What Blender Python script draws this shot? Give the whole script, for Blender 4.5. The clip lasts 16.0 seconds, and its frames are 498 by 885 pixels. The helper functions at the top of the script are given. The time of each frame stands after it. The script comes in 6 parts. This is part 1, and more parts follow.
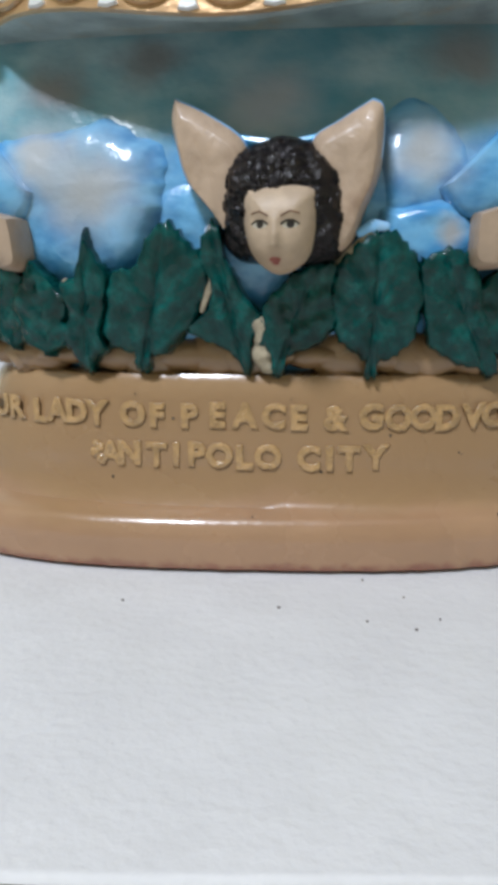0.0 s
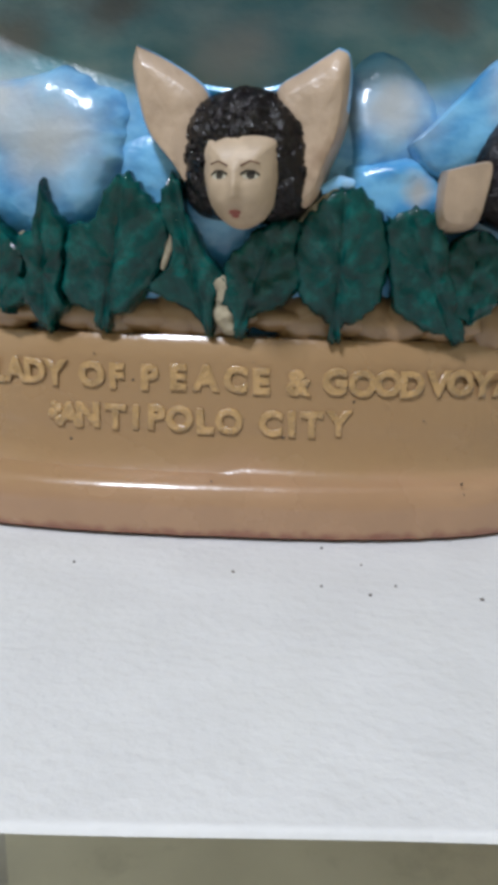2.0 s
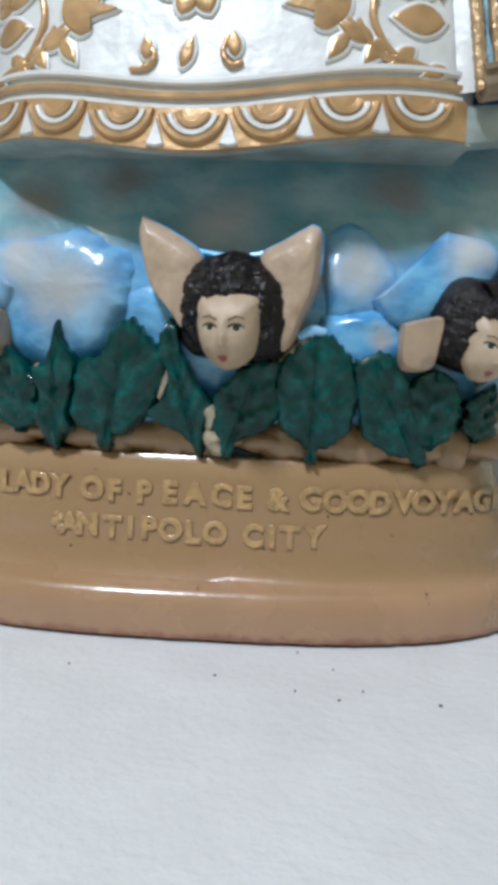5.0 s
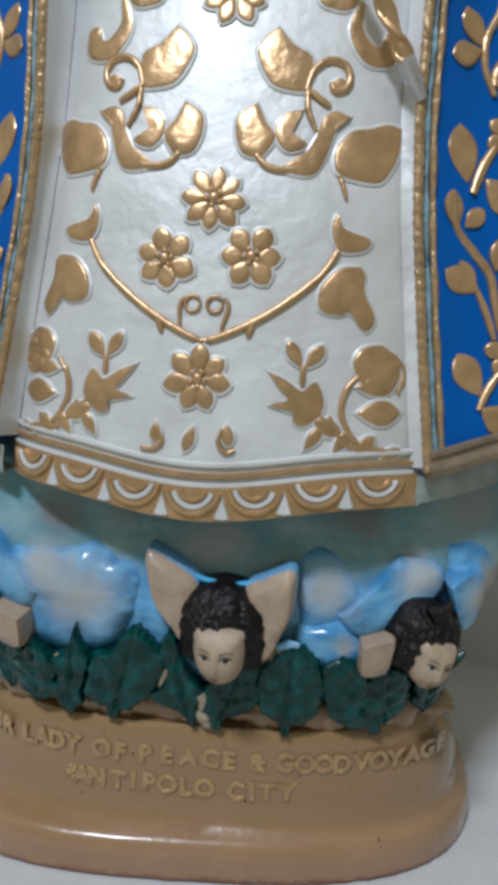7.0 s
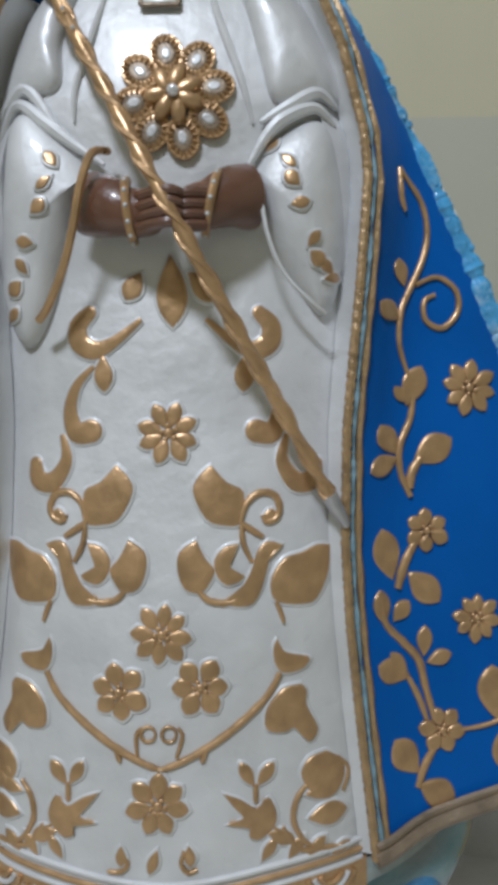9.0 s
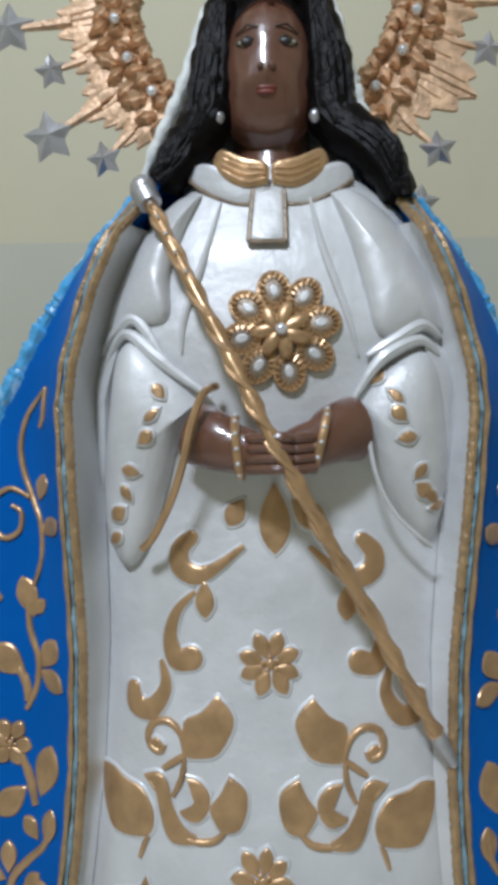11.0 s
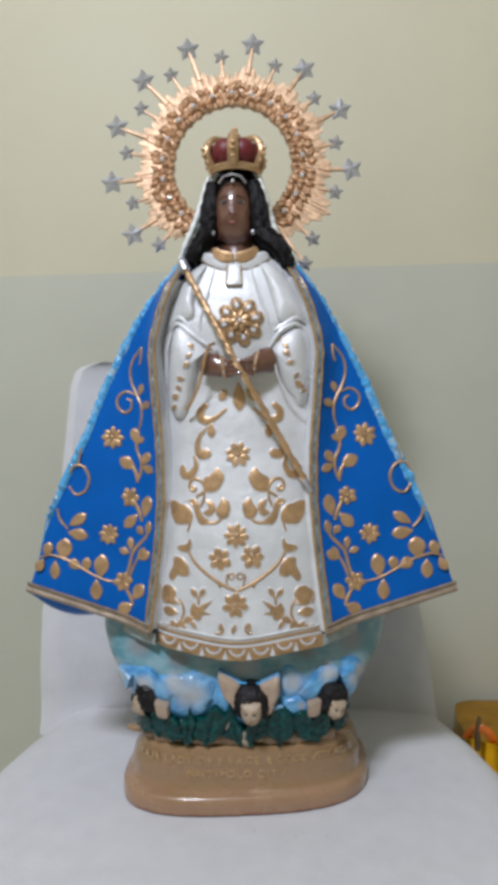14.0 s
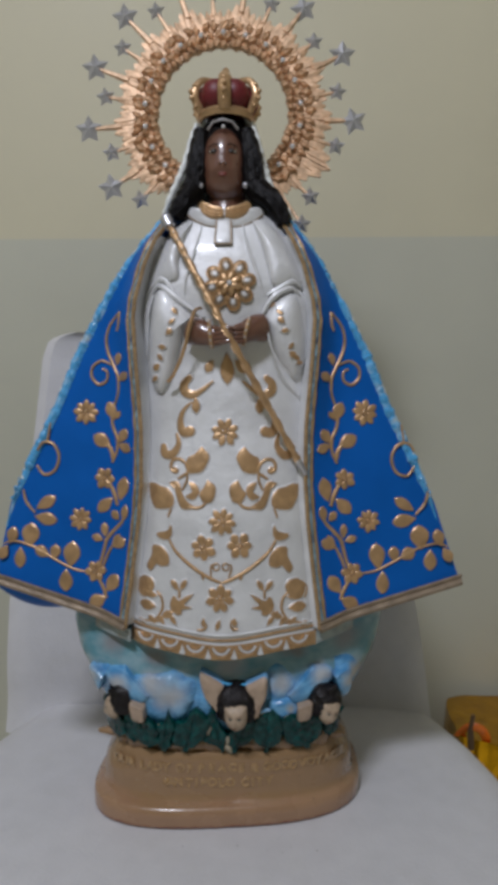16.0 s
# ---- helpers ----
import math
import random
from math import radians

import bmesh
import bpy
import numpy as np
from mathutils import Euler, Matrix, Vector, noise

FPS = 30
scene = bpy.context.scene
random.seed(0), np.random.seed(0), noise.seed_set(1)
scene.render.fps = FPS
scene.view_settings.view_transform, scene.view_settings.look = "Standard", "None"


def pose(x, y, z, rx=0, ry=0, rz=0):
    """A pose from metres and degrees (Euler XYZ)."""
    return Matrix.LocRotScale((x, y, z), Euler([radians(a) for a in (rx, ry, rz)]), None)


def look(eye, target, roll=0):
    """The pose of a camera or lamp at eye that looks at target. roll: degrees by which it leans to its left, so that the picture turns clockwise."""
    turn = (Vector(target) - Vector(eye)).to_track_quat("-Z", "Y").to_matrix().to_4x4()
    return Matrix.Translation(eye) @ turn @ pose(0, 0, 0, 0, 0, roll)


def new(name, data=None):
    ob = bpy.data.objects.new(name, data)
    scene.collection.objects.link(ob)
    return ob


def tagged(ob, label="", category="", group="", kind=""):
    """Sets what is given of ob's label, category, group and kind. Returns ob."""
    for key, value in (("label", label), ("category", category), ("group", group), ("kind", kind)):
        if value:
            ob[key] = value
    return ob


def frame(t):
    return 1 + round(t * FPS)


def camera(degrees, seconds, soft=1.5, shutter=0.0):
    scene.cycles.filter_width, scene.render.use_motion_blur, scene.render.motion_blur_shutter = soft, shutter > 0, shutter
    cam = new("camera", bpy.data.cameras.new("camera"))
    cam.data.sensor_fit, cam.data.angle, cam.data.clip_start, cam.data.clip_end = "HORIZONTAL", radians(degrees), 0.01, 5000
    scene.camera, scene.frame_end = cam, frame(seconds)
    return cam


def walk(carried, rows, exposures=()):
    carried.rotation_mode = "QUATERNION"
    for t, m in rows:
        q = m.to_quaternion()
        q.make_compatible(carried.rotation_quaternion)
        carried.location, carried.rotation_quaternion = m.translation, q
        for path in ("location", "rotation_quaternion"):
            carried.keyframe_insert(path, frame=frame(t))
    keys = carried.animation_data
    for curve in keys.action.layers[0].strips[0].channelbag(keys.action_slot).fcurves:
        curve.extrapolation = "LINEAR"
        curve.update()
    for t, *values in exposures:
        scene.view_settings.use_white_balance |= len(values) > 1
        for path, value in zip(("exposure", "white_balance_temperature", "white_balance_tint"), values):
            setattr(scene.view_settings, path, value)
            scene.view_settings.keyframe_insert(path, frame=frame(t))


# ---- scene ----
cam = camera(40.0, 16.0, soft=5.6)
PATH = [
    (0, (0.0325, -0.2087, 0.5181), (-0.0397, 0.2747, 0.4128), -0.03),
    (0.5, (0.0665, -0.2029, 0.5195), (-0.0107, 0.2784, 0.4083), 1.67),
    (1, (0.0466, -0.2035, 0.5159), (-0.0294, 0.2744, 0.3900), 2.09),
    (1.5, (0.0422, -0.2067, 0.5101), (-0.0225, 0.2753, 0.3939), 1.19),
    (2, (0.0416, -0.2047, 0.5089), (-0.0235, 0.2783, 0.3972), 1.45),
    (2.5, (0.0416, -0.2053, 0.5075), (-0.0235, 0.2782, 0.3979), 1.61),
    (3, (0.0429, -0.2059, 0.5062), (-0.0230, 0.2790, 0.4036), 1.81),
    (3.2, (0.0416, -0.2059, 0.5069), (-0.0212, 0.2794, 0.4038), 2.15),
    (5.5, (0.0541, -0.2316, 0.5419), (-0.0110, 0.2624, 0.5005), 2.40),
    (6, (0.0687, -0.2370, 0.5729), (-0.0056, 0.2560, 0.5353), 0.12),
    (6.5, (0.0568, -0.2498, 0.6122), (-0.0084, 0.2426, 0.5546), 0.67),
    (7, (0.0428, -0.2582, 0.6477), (-0.0061, 0.2354, 0.5843), 3.45),
    (7.5, (0.0420, -0.2524, 0.6873), (0.0056, 0.2433, 0.6330), 2.48),
    (8, (0.0326, -0.2562, 0.7342), (0.0078, 0.2392, 0.6716), 2.91),
    (8.5, (0.0395, -0.2502, 0.7645), (0.0292, 0.2467, 0.7099), -0.14),
    (9, (0.0389, -0.2588, 0.8035), (0.0287, 0.2382, 0.7497), -0.10),
    (9.5, (0.0412, -0.2483, 0.8281), (0.0228, 0.2483, 0.7728), 0.19),
    (10, (0.0391, -0.2422, 0.8637), (0.0113, 0.2557, 0.8286), -0.42),
    (10.2, (0.0331, -0.2419, 0.8751), (0.0017, 0.2567, 0.8535), 0.25),
    (12.3, (-0.0060, -0.4290, 0.8750), (-0.0270, 0.0700, 0.8520), -0.50),
    (12.5, (0.0198, -0.5306, 0.8393), (0.0244, -0.0308, 0.8259), -0.44),
    (12.9, (0.0441, -0.6216, 0.8235), (0.0185, -0.1236, 0.7872), 1.66),
    (13, (0.0367, -0.6386, 0.8200), (0.0028, -0.1407, 0.7901), 0.76),
    (13.5, (0.0520, -0.6556, 0.8155), (0.0388, -0.1561, 0.7982), -0.49),
    (14, (0.0431, -0.6481, 0.8115), (0.0198, -0.1489, 0.7948), -0.79),
    (14.5, (0.0443, -0.6431, 0.8047), (0.0231, -0.1441, 0.7811), -0.44),
    (15, (0.0420, -0.6415, 0.7999), (0.0176, -0.1427, 0.7750), -0.38),
    (15.5, (0.0434, -0.6365, 0.7975), (0.0173, -0.1375, 0.7817), -0.15),
    (16, (0.0338, -0.5847, 0.8026), (0.0242, -0.0856, 0.7747), 0.14),
]
walk(cam, [(t, look(eye, target, roll)) for t, eye, target, roll in PATH],
     [(0.0, 0.04, 6700, 12), (3.2, 0.03, 6700, 12), (5.5, 0.02, 6500, 10), (6.0, -0.06, 6500, 10), (6.5, -0.15, 6600, 10), (7.0, -0.57, 6600, 10), (7.5, -0.66, 6550, 10), (8.0, -0.77, 6600, 12), (9.0, -0.85, 6650, 12), (9.5, -0.98, 6650, 12),
      (10.2, -1.0, 6650, 11), (12.3, -0.06, 6100, 12), (12.5, -0.10, 6200, 13), (13.0, -0.70, 6350, 14), (13.5, -0.84, 6650, 14), (14.0, -0.44, 6700, 15), (14.5, -0.63, 6700, 16), (15.0, -0.88, 6750, 16), (16.0, -1.06, 6800, 17)])

# ---- world and light ----
world = bpy.data.worlds.new("room_world")
scene.world = world
world.use_nodes = True
world.node_tree.nodes["Background"].inputs[0].default_value = (0.75, 0.82, 1.0, 1)
world.node_tree.nodes["Background"].inputs[1].default_value = 0.3


def area_lamp(name, eye, target, w, h, power, colour):
    data = bpy.data.lights.new(name, "AREA")
    data.shape, data.size, data.size_y, data.energy, data.color = "RECTANGLE", w, h, power, colour
    ob = new(name, data)
    ob.matrix_world = look(eye, target)
    return ob


area_lamp("ceiling_bulb_light", (-0.44, -1.38, 2.40), (-0.08, -0.2, 0.7), 0.40, 0.22, 60, (0.80, 0.90, 1.05))


# ---- materials ----
def mat(name, colour, rough=0.5, metal=0.0, vary=0.12, scale=30.0, bump=0.15, fine=400.0, coat=0.0, dirt=None, dirt_amount=0.0, dirt_scale=9.0, spec=0.5):
    """Painted or bare surface: colour varied at two scales, with a fine bump and optional stains."""
    m = bpy.data.materials.new(name)
    m.use_nodes = True
    nt = m.node_tree
    n, l = nt.nodes, nt.links
    p = n["Principled BSDF"]
    tc = n.new("ShaderNodeTexCoord")
    big = n.new("ShaderNodeTexNoise")
    big.inputs["Scale"].default_value, big.inputs["Detail"].default_value = scale, 5
    small = n.new("ShaderNodeTexNoise")
    small.inputs["Scale"].default_value, small.inputs["Detail"].default_value = fine, 3
    l.new(tc.outputs["Object"], big.inputs["Vector"])
    l.new(tc.outputs["Object"], small.inputs["Vector"])
    ramp = n.new("ShaderNodeValToRGB")
    lo = [c * (1 - vary) for c in colour]
    hi = [min(1, c * (1 + vary)) for c in colour]
    ramp.color_ramp.elements[0].position, ramp.color_ramp.elements[1].position = 0.3, 0.7
    ramp.color_ramp.elements[0].color, ramp.color_ramp.elements[1].color = (*lo, 1), (*hi, 1)
    l.new(big.outputs["Fac"], ramp.inputs["Fac"])
    out = ramp.outputs["Color"]
    if dirt:
        stain = n.new("ShaderNodeTexNoise")
        stain.inputs["Scale"].default_value, stain.inputs["Detail"].default_value, stain.inputs["Roughness"].default_value = dirt_scale, 8, 0.65
        l.new(tc.outputs["Object"], stain.inputs["Vector"])
        sr = n.new("ShaderNodeMapRange")
        sr.inputs["From Min"].default_value, sr.inputs["From Max"].default_value = 0.52, 0.72
        sr.inputs["To Max"].default_value = dirt_amount
        l.new(stain.outputs["Fac"], sr.inputs["Value"])
        mix = n.new("ShaderNodeMix")
        mix.data_type = "RGBA"
        l.new(sr.outputs["Result"], mix.inputs["Factor"])
        l.new(out, mix.inputs["A"])
        mix.inputs["B"].default_value = (*dirt, 1)
        out = mix.outputs["Result"]
    l.new(out, p.inputs["Base Color"])
    rr = n.new("ShaderNodeMapRange")
    rr.inputs["To Min"].default_value, rr.inputs["To Max"].default_value = rough * 0.75, min(1, rough * 1.25)
    l.new(big.outputs["Fac"], rr.inputs["Value"])
    l.new(rr.outputs["Result"], p.inputs["Roughness"])
    p.inputs["Metallic"].default_value = metal
    p.inputs["Coat Weight"].default_value = coat
    p.inputs["Coat Roughness"].default_value = 0.12
    p.inputs["Specular IOR Level"].default_value = spec
    b = n.new("ShaderNodeBump")
    b.inputs["Strength"].default_value, b.inputs["Distance"].default_value = bump, 0.0006
    mixh = n.new("ShaderNodeMath")
    mixh.operation = "ADD"
    l.new(small.outputs["Fac"], mixh.inputs[0])
    l.new(big.outputs["Fac"], mixh.inputs[1])
    l.new(mixh.outputs[0], b.inputs["Height"])
    l.new(b.outputs["Normal"], p.inputs["Normal"])
    return m


LETTER = mat("letter_enamel", (0.375, 0.225, 0.095), 0.2, vary=0.25, scale=260, bump=1.0, fine=700, coat=0.9)
SILVER_WHITE = mat("pearl_white_enamel", (0.645, 0.65, 0.655), 0.50, metal=0.22, vary=0.08, scale=40, bump=1.0, fine=130, coat=0.3, dirt=(0.5, 0.5, 0.48), dirt_amount=0.3)
GOLD = mat("gold_paint", (0.51, 0.318, 0.165), 0.34, metal=0.55, vary=0.18, scale=110, bump=0.55, fine=240, coat=0.25)
DULL_GOLD = mat("dull_gold_trim", (0.27, 0.205, 0.145), 0.42, metal=0.3, vary=0.25, scale=120, bump=0.8)
CORD = mat("gold_cord_paint", (0.40, 0.265, 0.14), 0.36, metal=0.4, vary=0.25, scale=200, bump=0.8)
# cyan is the glossy highlight of the blue edge put into colour; white blotches are mottling
EDGE = mat("cyan_glare_and_white_edge", (0.055, 0.34, 0.64), 0.28, vary=0.3, scale=150, bump=1.0, fine=500, coat=0.5, dirt=(0.50, 0.58, 0.58), dirt_amount=0.95, dirt_scale=75)
BLUE = mat("blue_enamel", (0.0003, 0.098, 0.39), 0.36, vary=0.10, scale=20, spec=0.08)
SKY_BLUE = mat("light_blue_enamel", (0.17, 0.42, 0.70), 0.35, vary=0.25, scale=60, bump=0.5, coat=0.2, dirt=(0.55, 0.62, 0.68), dirt_amount=0.8, dirt_scale=45)
LINING = mat("teal_and_gold_lining", (0.28, 0.33, 0.33), 0.4, vary=0.3, scale=80, bump=0.6, dirt=(0.36, 0.25, 0.12), dirt_amount=0.85, dirt_scale=55)
CYAN = mat("cyan_edge_paint", (0.075, 0.43, 0.76), 0.25, vary=0.3, scale=90, coat=0.5)
TRIM_BLUE = mat("dull_blue_trim", (0.17, 0.28, 0.34), 0.35, vary=0.5, scale=190, bump=0.5)
FRINGE = mat("white_fringe", (0.75, 0.77, 0.74), 0.45, vary=0.15, scale=200, bump=0.8, fine=900)
BROWN = mat("brown_skin_enamel", (0.135, 0.058, 0.036), 0.30, vary=0.14, scale=90, bump=0.4, coat=0.8)
BLACK = mat("black_enamel", (0.004, 0.003, 0.003), 0.42, vary=0.3, scale=150, bump=0.8, fine=500, spec=0.10)
CURLS = mat("dark_brown_curly_enamel", (0.006, 0.004, 0.005), 0.20, vary=0.4, scale=420, bump=1.0, fine=800, spec=0.32)
CREAM = mat("cream_enamel", (0.40, 0.30, 0.212), 0.5, vary=0.12, scale=220, bump=0.3, dirt=(0.36, 0.25, 0.18), dirt_amount=0.35, dirt_scale=150)
WING = mat("beige_wing_enamel", (0.42, 0.305, 0.22), 0.40, vary=0.16, scale=90, bump=0.5, coat=0.15, dirt=(0.22, 0.13, 0.08), dirt_amount=0.6, dirt_scale=75)
GREEN = mat("dark_green_enamel", (0.0003, 0.043, 0.040), 0.09, vary=0.5, scale=160, bump=1.0, fine=300, dirt=(0.001, 0.11, 0.10), dirt_amount=0.7, dirt_scale=160, spec=0.3)
RED = mat("red_velvet_paint", (0.14, 0.009, 0.012), 0.5, vary=0.2, scale=150)
LIP = mat("lip_paint", (0.24, 0.06, 0.045), 0.4)
DARK = mat("dark_paint", (0.02, 0.015, 0.012), 0.4)
DUST = mat("grey_brown_dust", (0.12, 0.10, 0.085), 0.8)
SILVER = mat("silver_metal", (0.52, 0.52, 0.55), 0.34, metal=0.75, vary=0.12, scale=150)
HALO_GOLD = mat("gilt_metal", (0.66, 0.43, 0.265), 0.45, metal=0.30, vary=0.25, scale=140, bump=0.9, fine=350)
GEM = mat("clear_gem", (0.85, 0.86, 0.9), 0.08, metal=0.6)
PLASTIC = mat("white_chair_plastic", (0.585, 0.578, 0.585), 0.6, vary=0.035, scale=45, bump=0.7, fine=300, dirt=(0.50, 0.49, 0.46), dirt_amount=0.25, dirt_scale=18, spec=0.35)
WALL_LOW = mat("grey_green_wall_paint", (0.472, 0.468, 0.380), 0.6, vary=0.04, scale=4, bump=0.2, fine=150, dirt=(0.42, 0.42, 0.36), dirt_amount=0.3, dirt_scale=3)
WALL_HIGH = mat("cream_wall_paint", (0.545, 0.505, 0.36), 0.6, vary=0.04, scale=4, bump=0.2, fine=150, dirt=(0.49, 0.45, 0.31), dirt_amount=0.3, dirt_scale=3)
CEILING = mat("ceiling_paint", (0.75, 0.74, 0.7), 0.7, vary=0.03, scale=5)
FLOOR = mat("pale_floor_cement", (0.74, 0.71, 0.63), 0.45, vary=0.10, scale=7, bump=0.3, fine=120, dirt=(0.24, 0.23, 0.2), dirt_amount=0.4)
FOIL = mat("gold_foil", (0.62, 0.32, 0.012), 0.2, metal=1.0, vary=0.3, scale=30, bump=1.0, fine=60)
TWIG = mat("brown_twig", (0.12, 0.07, 0.035), 0.6)
ORANGE = mat("orange_ribbon", (0.75, 0.17, 0.02), 0.35, vary=0.2, scale=60)
SMEAR = mat("pale_paint_smear", (0.33, 0.28, 0.20), 0.35, vary=0.35, scale=260, bump=1.0)
EYE_WHITE = mat("eye_white_paint", (0.42, 0.39, 0.32), 0.35)


def cloud_material(name, low, high):
    """Hand-painted sky: teal-grey with grey dabs above, blue below, airbrushed white puffs."""
    m = bpy.data.materials.new(name)
    m.use_nodes = True
    n, l = m.node_tree.nodes, m.node_tree.links
    p = n["Principled BSDF"]
    tc = n.new("ShaderNodeTexCoord")
    warp = n.new("ShaderNodeTexNoise")
    warp.inputs["Scale"].default_value, warp.inputs["Detail"].default_value = 55, 4
    l.new(tc.outputs["Object"], warp.inputs["Vector"])
    shift = n.new("ShaderNodeVectorMath")
    shift.operation = "MULTIPLY_ADD"
    l.new(warp.outputs["Color"], shift.inputs[0])
    shift.inputs[1].default_value = (0.016, 0.016, 0.016)
    l.new(tc.outputs["Object"], shift.inputs[2])
    sep = n.new("ShaderNodeSeparateXYZ")
    l.new(shift.outputs[0], sep.inputs[0])

    def ramp(source, lo, hi):
        r = n.new("ShaderNodeMapRange")
        r.interpolation_type = "SMOOTHSTEP"
        r.inputs["From Min"].default_value, r.inputs["From Max"].default_value = lo, hi
        l.new(source, r.inputs["Value"])
        return r.outputs["Result"]

    def blend(factor, a, b):
        x = n.new("ShaderNodeMix")
        x.data_type = "RGBA"
        l.new(factor, x.inputs["Factor"])
        for v, k in ((a, "A"), (b, "B")):
            if hasattr(v, "links"):
                l.new(v, x.inputs[k])
            else:
                x.inputs[k].default_value = (*v, 1)
        return x.outputs["Result"]

    streak = n.new("ShaderNodeTexNoise")
    streak.inputs["Scale"].default_value, streak.inputs["Detail"].default_value = 60, 5
    squash = n.new("ShaderNodeMapping")
    squash.inputs["Scale"].default_value = (0.6, 0.6, 1.0)
    l.new(tc.outputs["Object"], squash.inputs["Vector"])
    l.new(squash.outputs["Vector"], streak.inputs["Vector"])
    teal = blend(ramp(streak.outputs["Fac"], 0.32, 0.70), (0.10, 0.275, 0.335), (0.28, 0.405, 0.445))
    brush = n.new("ShaderNodeTexNoise")
    brush.inputs["Scale"].default_value, brush.inputs["Detail"].default_value = 130, 4
    l.new(squash.outputs["Vector"], brush.inputs["Vector"])
    blue = blend(ramp(brush.outputs["Fac"], 0.35, 0.66), (0.050, 0.245, 0.50), (0.155, 0.43, 0.69))
    col = blend(ramp(sep.outputs["Z"], low, high), blue, teal)
    dabs = ((-0.046, 0.549, 0.022, 0.42), (0.051, 0.558, 0.015, 0.42), (0.006, 0.574, 0.015, 0.36), (-0.062, 0.559, 0.013, 0.42), (-0.058, 0.578, 0.014, 0.20), (0.086, 0.564, 0.012, 0.50),
            (0.058, 0.537, 0.006, 0.38), (-0.092, 0.556, 0.015, 0.48), (0.118, 0.558, 0.013, 0.50), (-0.120, 0.560, 0.013, 0.50), (0.110, 0.592, 0.018, 0.30), (-0.030, 0.585, 0.012, 0.20), (0.062, 0.586, 0.014, 0.22), (-0.100, 0.590, 0.016, 0.24))
    for cx, cz, r, g in dabs:
        d = n.new("ShaderNodeVectorMath")
        d.operation = "SUBTRACT"
        l.new(shift.outputs[0], d.inputs[0])
        d.inputs[1].default_value = (cx + 0.008, 0, cz + 0.008)
        flat = n.new("ShaderNodeVectorMath")
        flat.operation = "MULTIPLY"
        l.new(d.outputs[0], flat.inputs[0])
        flat.inputs[1].default_value = (1, 0, 1.25)
        ln = n.new("ShaderNodeVectorMath")
        ln.operation = "LENGTH"
        l.new(flat.outputs[0], ln.inputs[0])
        col = blend(ramp(ln.outputs["Value"], r * 1.3, r * 0.1), col, (g * 0.90, g * 0.96, g * 1.02))
    l.new(col, p.inputs["Base Color"])
    p.inputs["Roughness"].default_value = 0.24
    p.inputs["Coat Weight"].default_value = 0.3
    p.inputs["Coat Roughness"].default_value = 0.1
    b = n.new("ShaderNodeBump")
    b.inputs["Strength"].default_value, b.inputs["Distance"].default_value = 0.75, 0.002
    tall = n.new("ShaderNodeMath")
    tall.operation = "MULTIPLY_ADD"
    l.new(brush.outputs["Fac"], tall.inputs[0])
    tall.inputs[1].default_value = 0.45
    l.new(warp.outputs["Fac"], tall.inputs[2])
    l.new(tall.outputs[0], b.inputs["Height"])
    l.new(b.outputs["Normal"], p.inputs["Normal"])
    return m


SKY = cloud_material("painted_sky_enamel", 0.561, 0.575)
PUFF_BLUE = cloud_material("painted_cloud_enamel", 0.584, 0.600)


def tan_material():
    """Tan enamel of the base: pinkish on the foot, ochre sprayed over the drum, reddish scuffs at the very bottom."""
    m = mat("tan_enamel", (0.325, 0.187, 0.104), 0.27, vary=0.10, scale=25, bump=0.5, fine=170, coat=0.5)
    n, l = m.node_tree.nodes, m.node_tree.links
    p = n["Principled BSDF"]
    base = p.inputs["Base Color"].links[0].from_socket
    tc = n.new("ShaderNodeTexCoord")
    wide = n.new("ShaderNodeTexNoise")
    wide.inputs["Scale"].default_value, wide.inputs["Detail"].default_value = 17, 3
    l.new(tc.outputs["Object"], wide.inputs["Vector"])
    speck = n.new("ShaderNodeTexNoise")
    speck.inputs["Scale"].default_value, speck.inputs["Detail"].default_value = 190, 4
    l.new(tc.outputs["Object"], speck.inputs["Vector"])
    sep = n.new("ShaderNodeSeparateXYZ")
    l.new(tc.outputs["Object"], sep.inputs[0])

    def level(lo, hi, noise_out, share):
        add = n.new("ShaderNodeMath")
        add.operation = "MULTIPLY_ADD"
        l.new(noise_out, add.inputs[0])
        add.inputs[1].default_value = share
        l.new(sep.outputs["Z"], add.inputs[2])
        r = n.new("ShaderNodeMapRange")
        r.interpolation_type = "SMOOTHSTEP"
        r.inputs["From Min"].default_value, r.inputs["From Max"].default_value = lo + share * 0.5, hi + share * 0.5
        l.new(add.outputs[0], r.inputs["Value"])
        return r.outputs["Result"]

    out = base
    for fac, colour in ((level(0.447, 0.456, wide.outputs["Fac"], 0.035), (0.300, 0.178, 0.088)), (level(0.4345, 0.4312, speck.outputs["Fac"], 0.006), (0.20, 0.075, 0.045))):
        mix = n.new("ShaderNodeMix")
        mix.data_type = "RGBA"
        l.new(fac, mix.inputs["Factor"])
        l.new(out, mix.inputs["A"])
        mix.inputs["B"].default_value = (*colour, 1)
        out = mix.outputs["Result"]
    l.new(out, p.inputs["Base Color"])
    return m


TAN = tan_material()


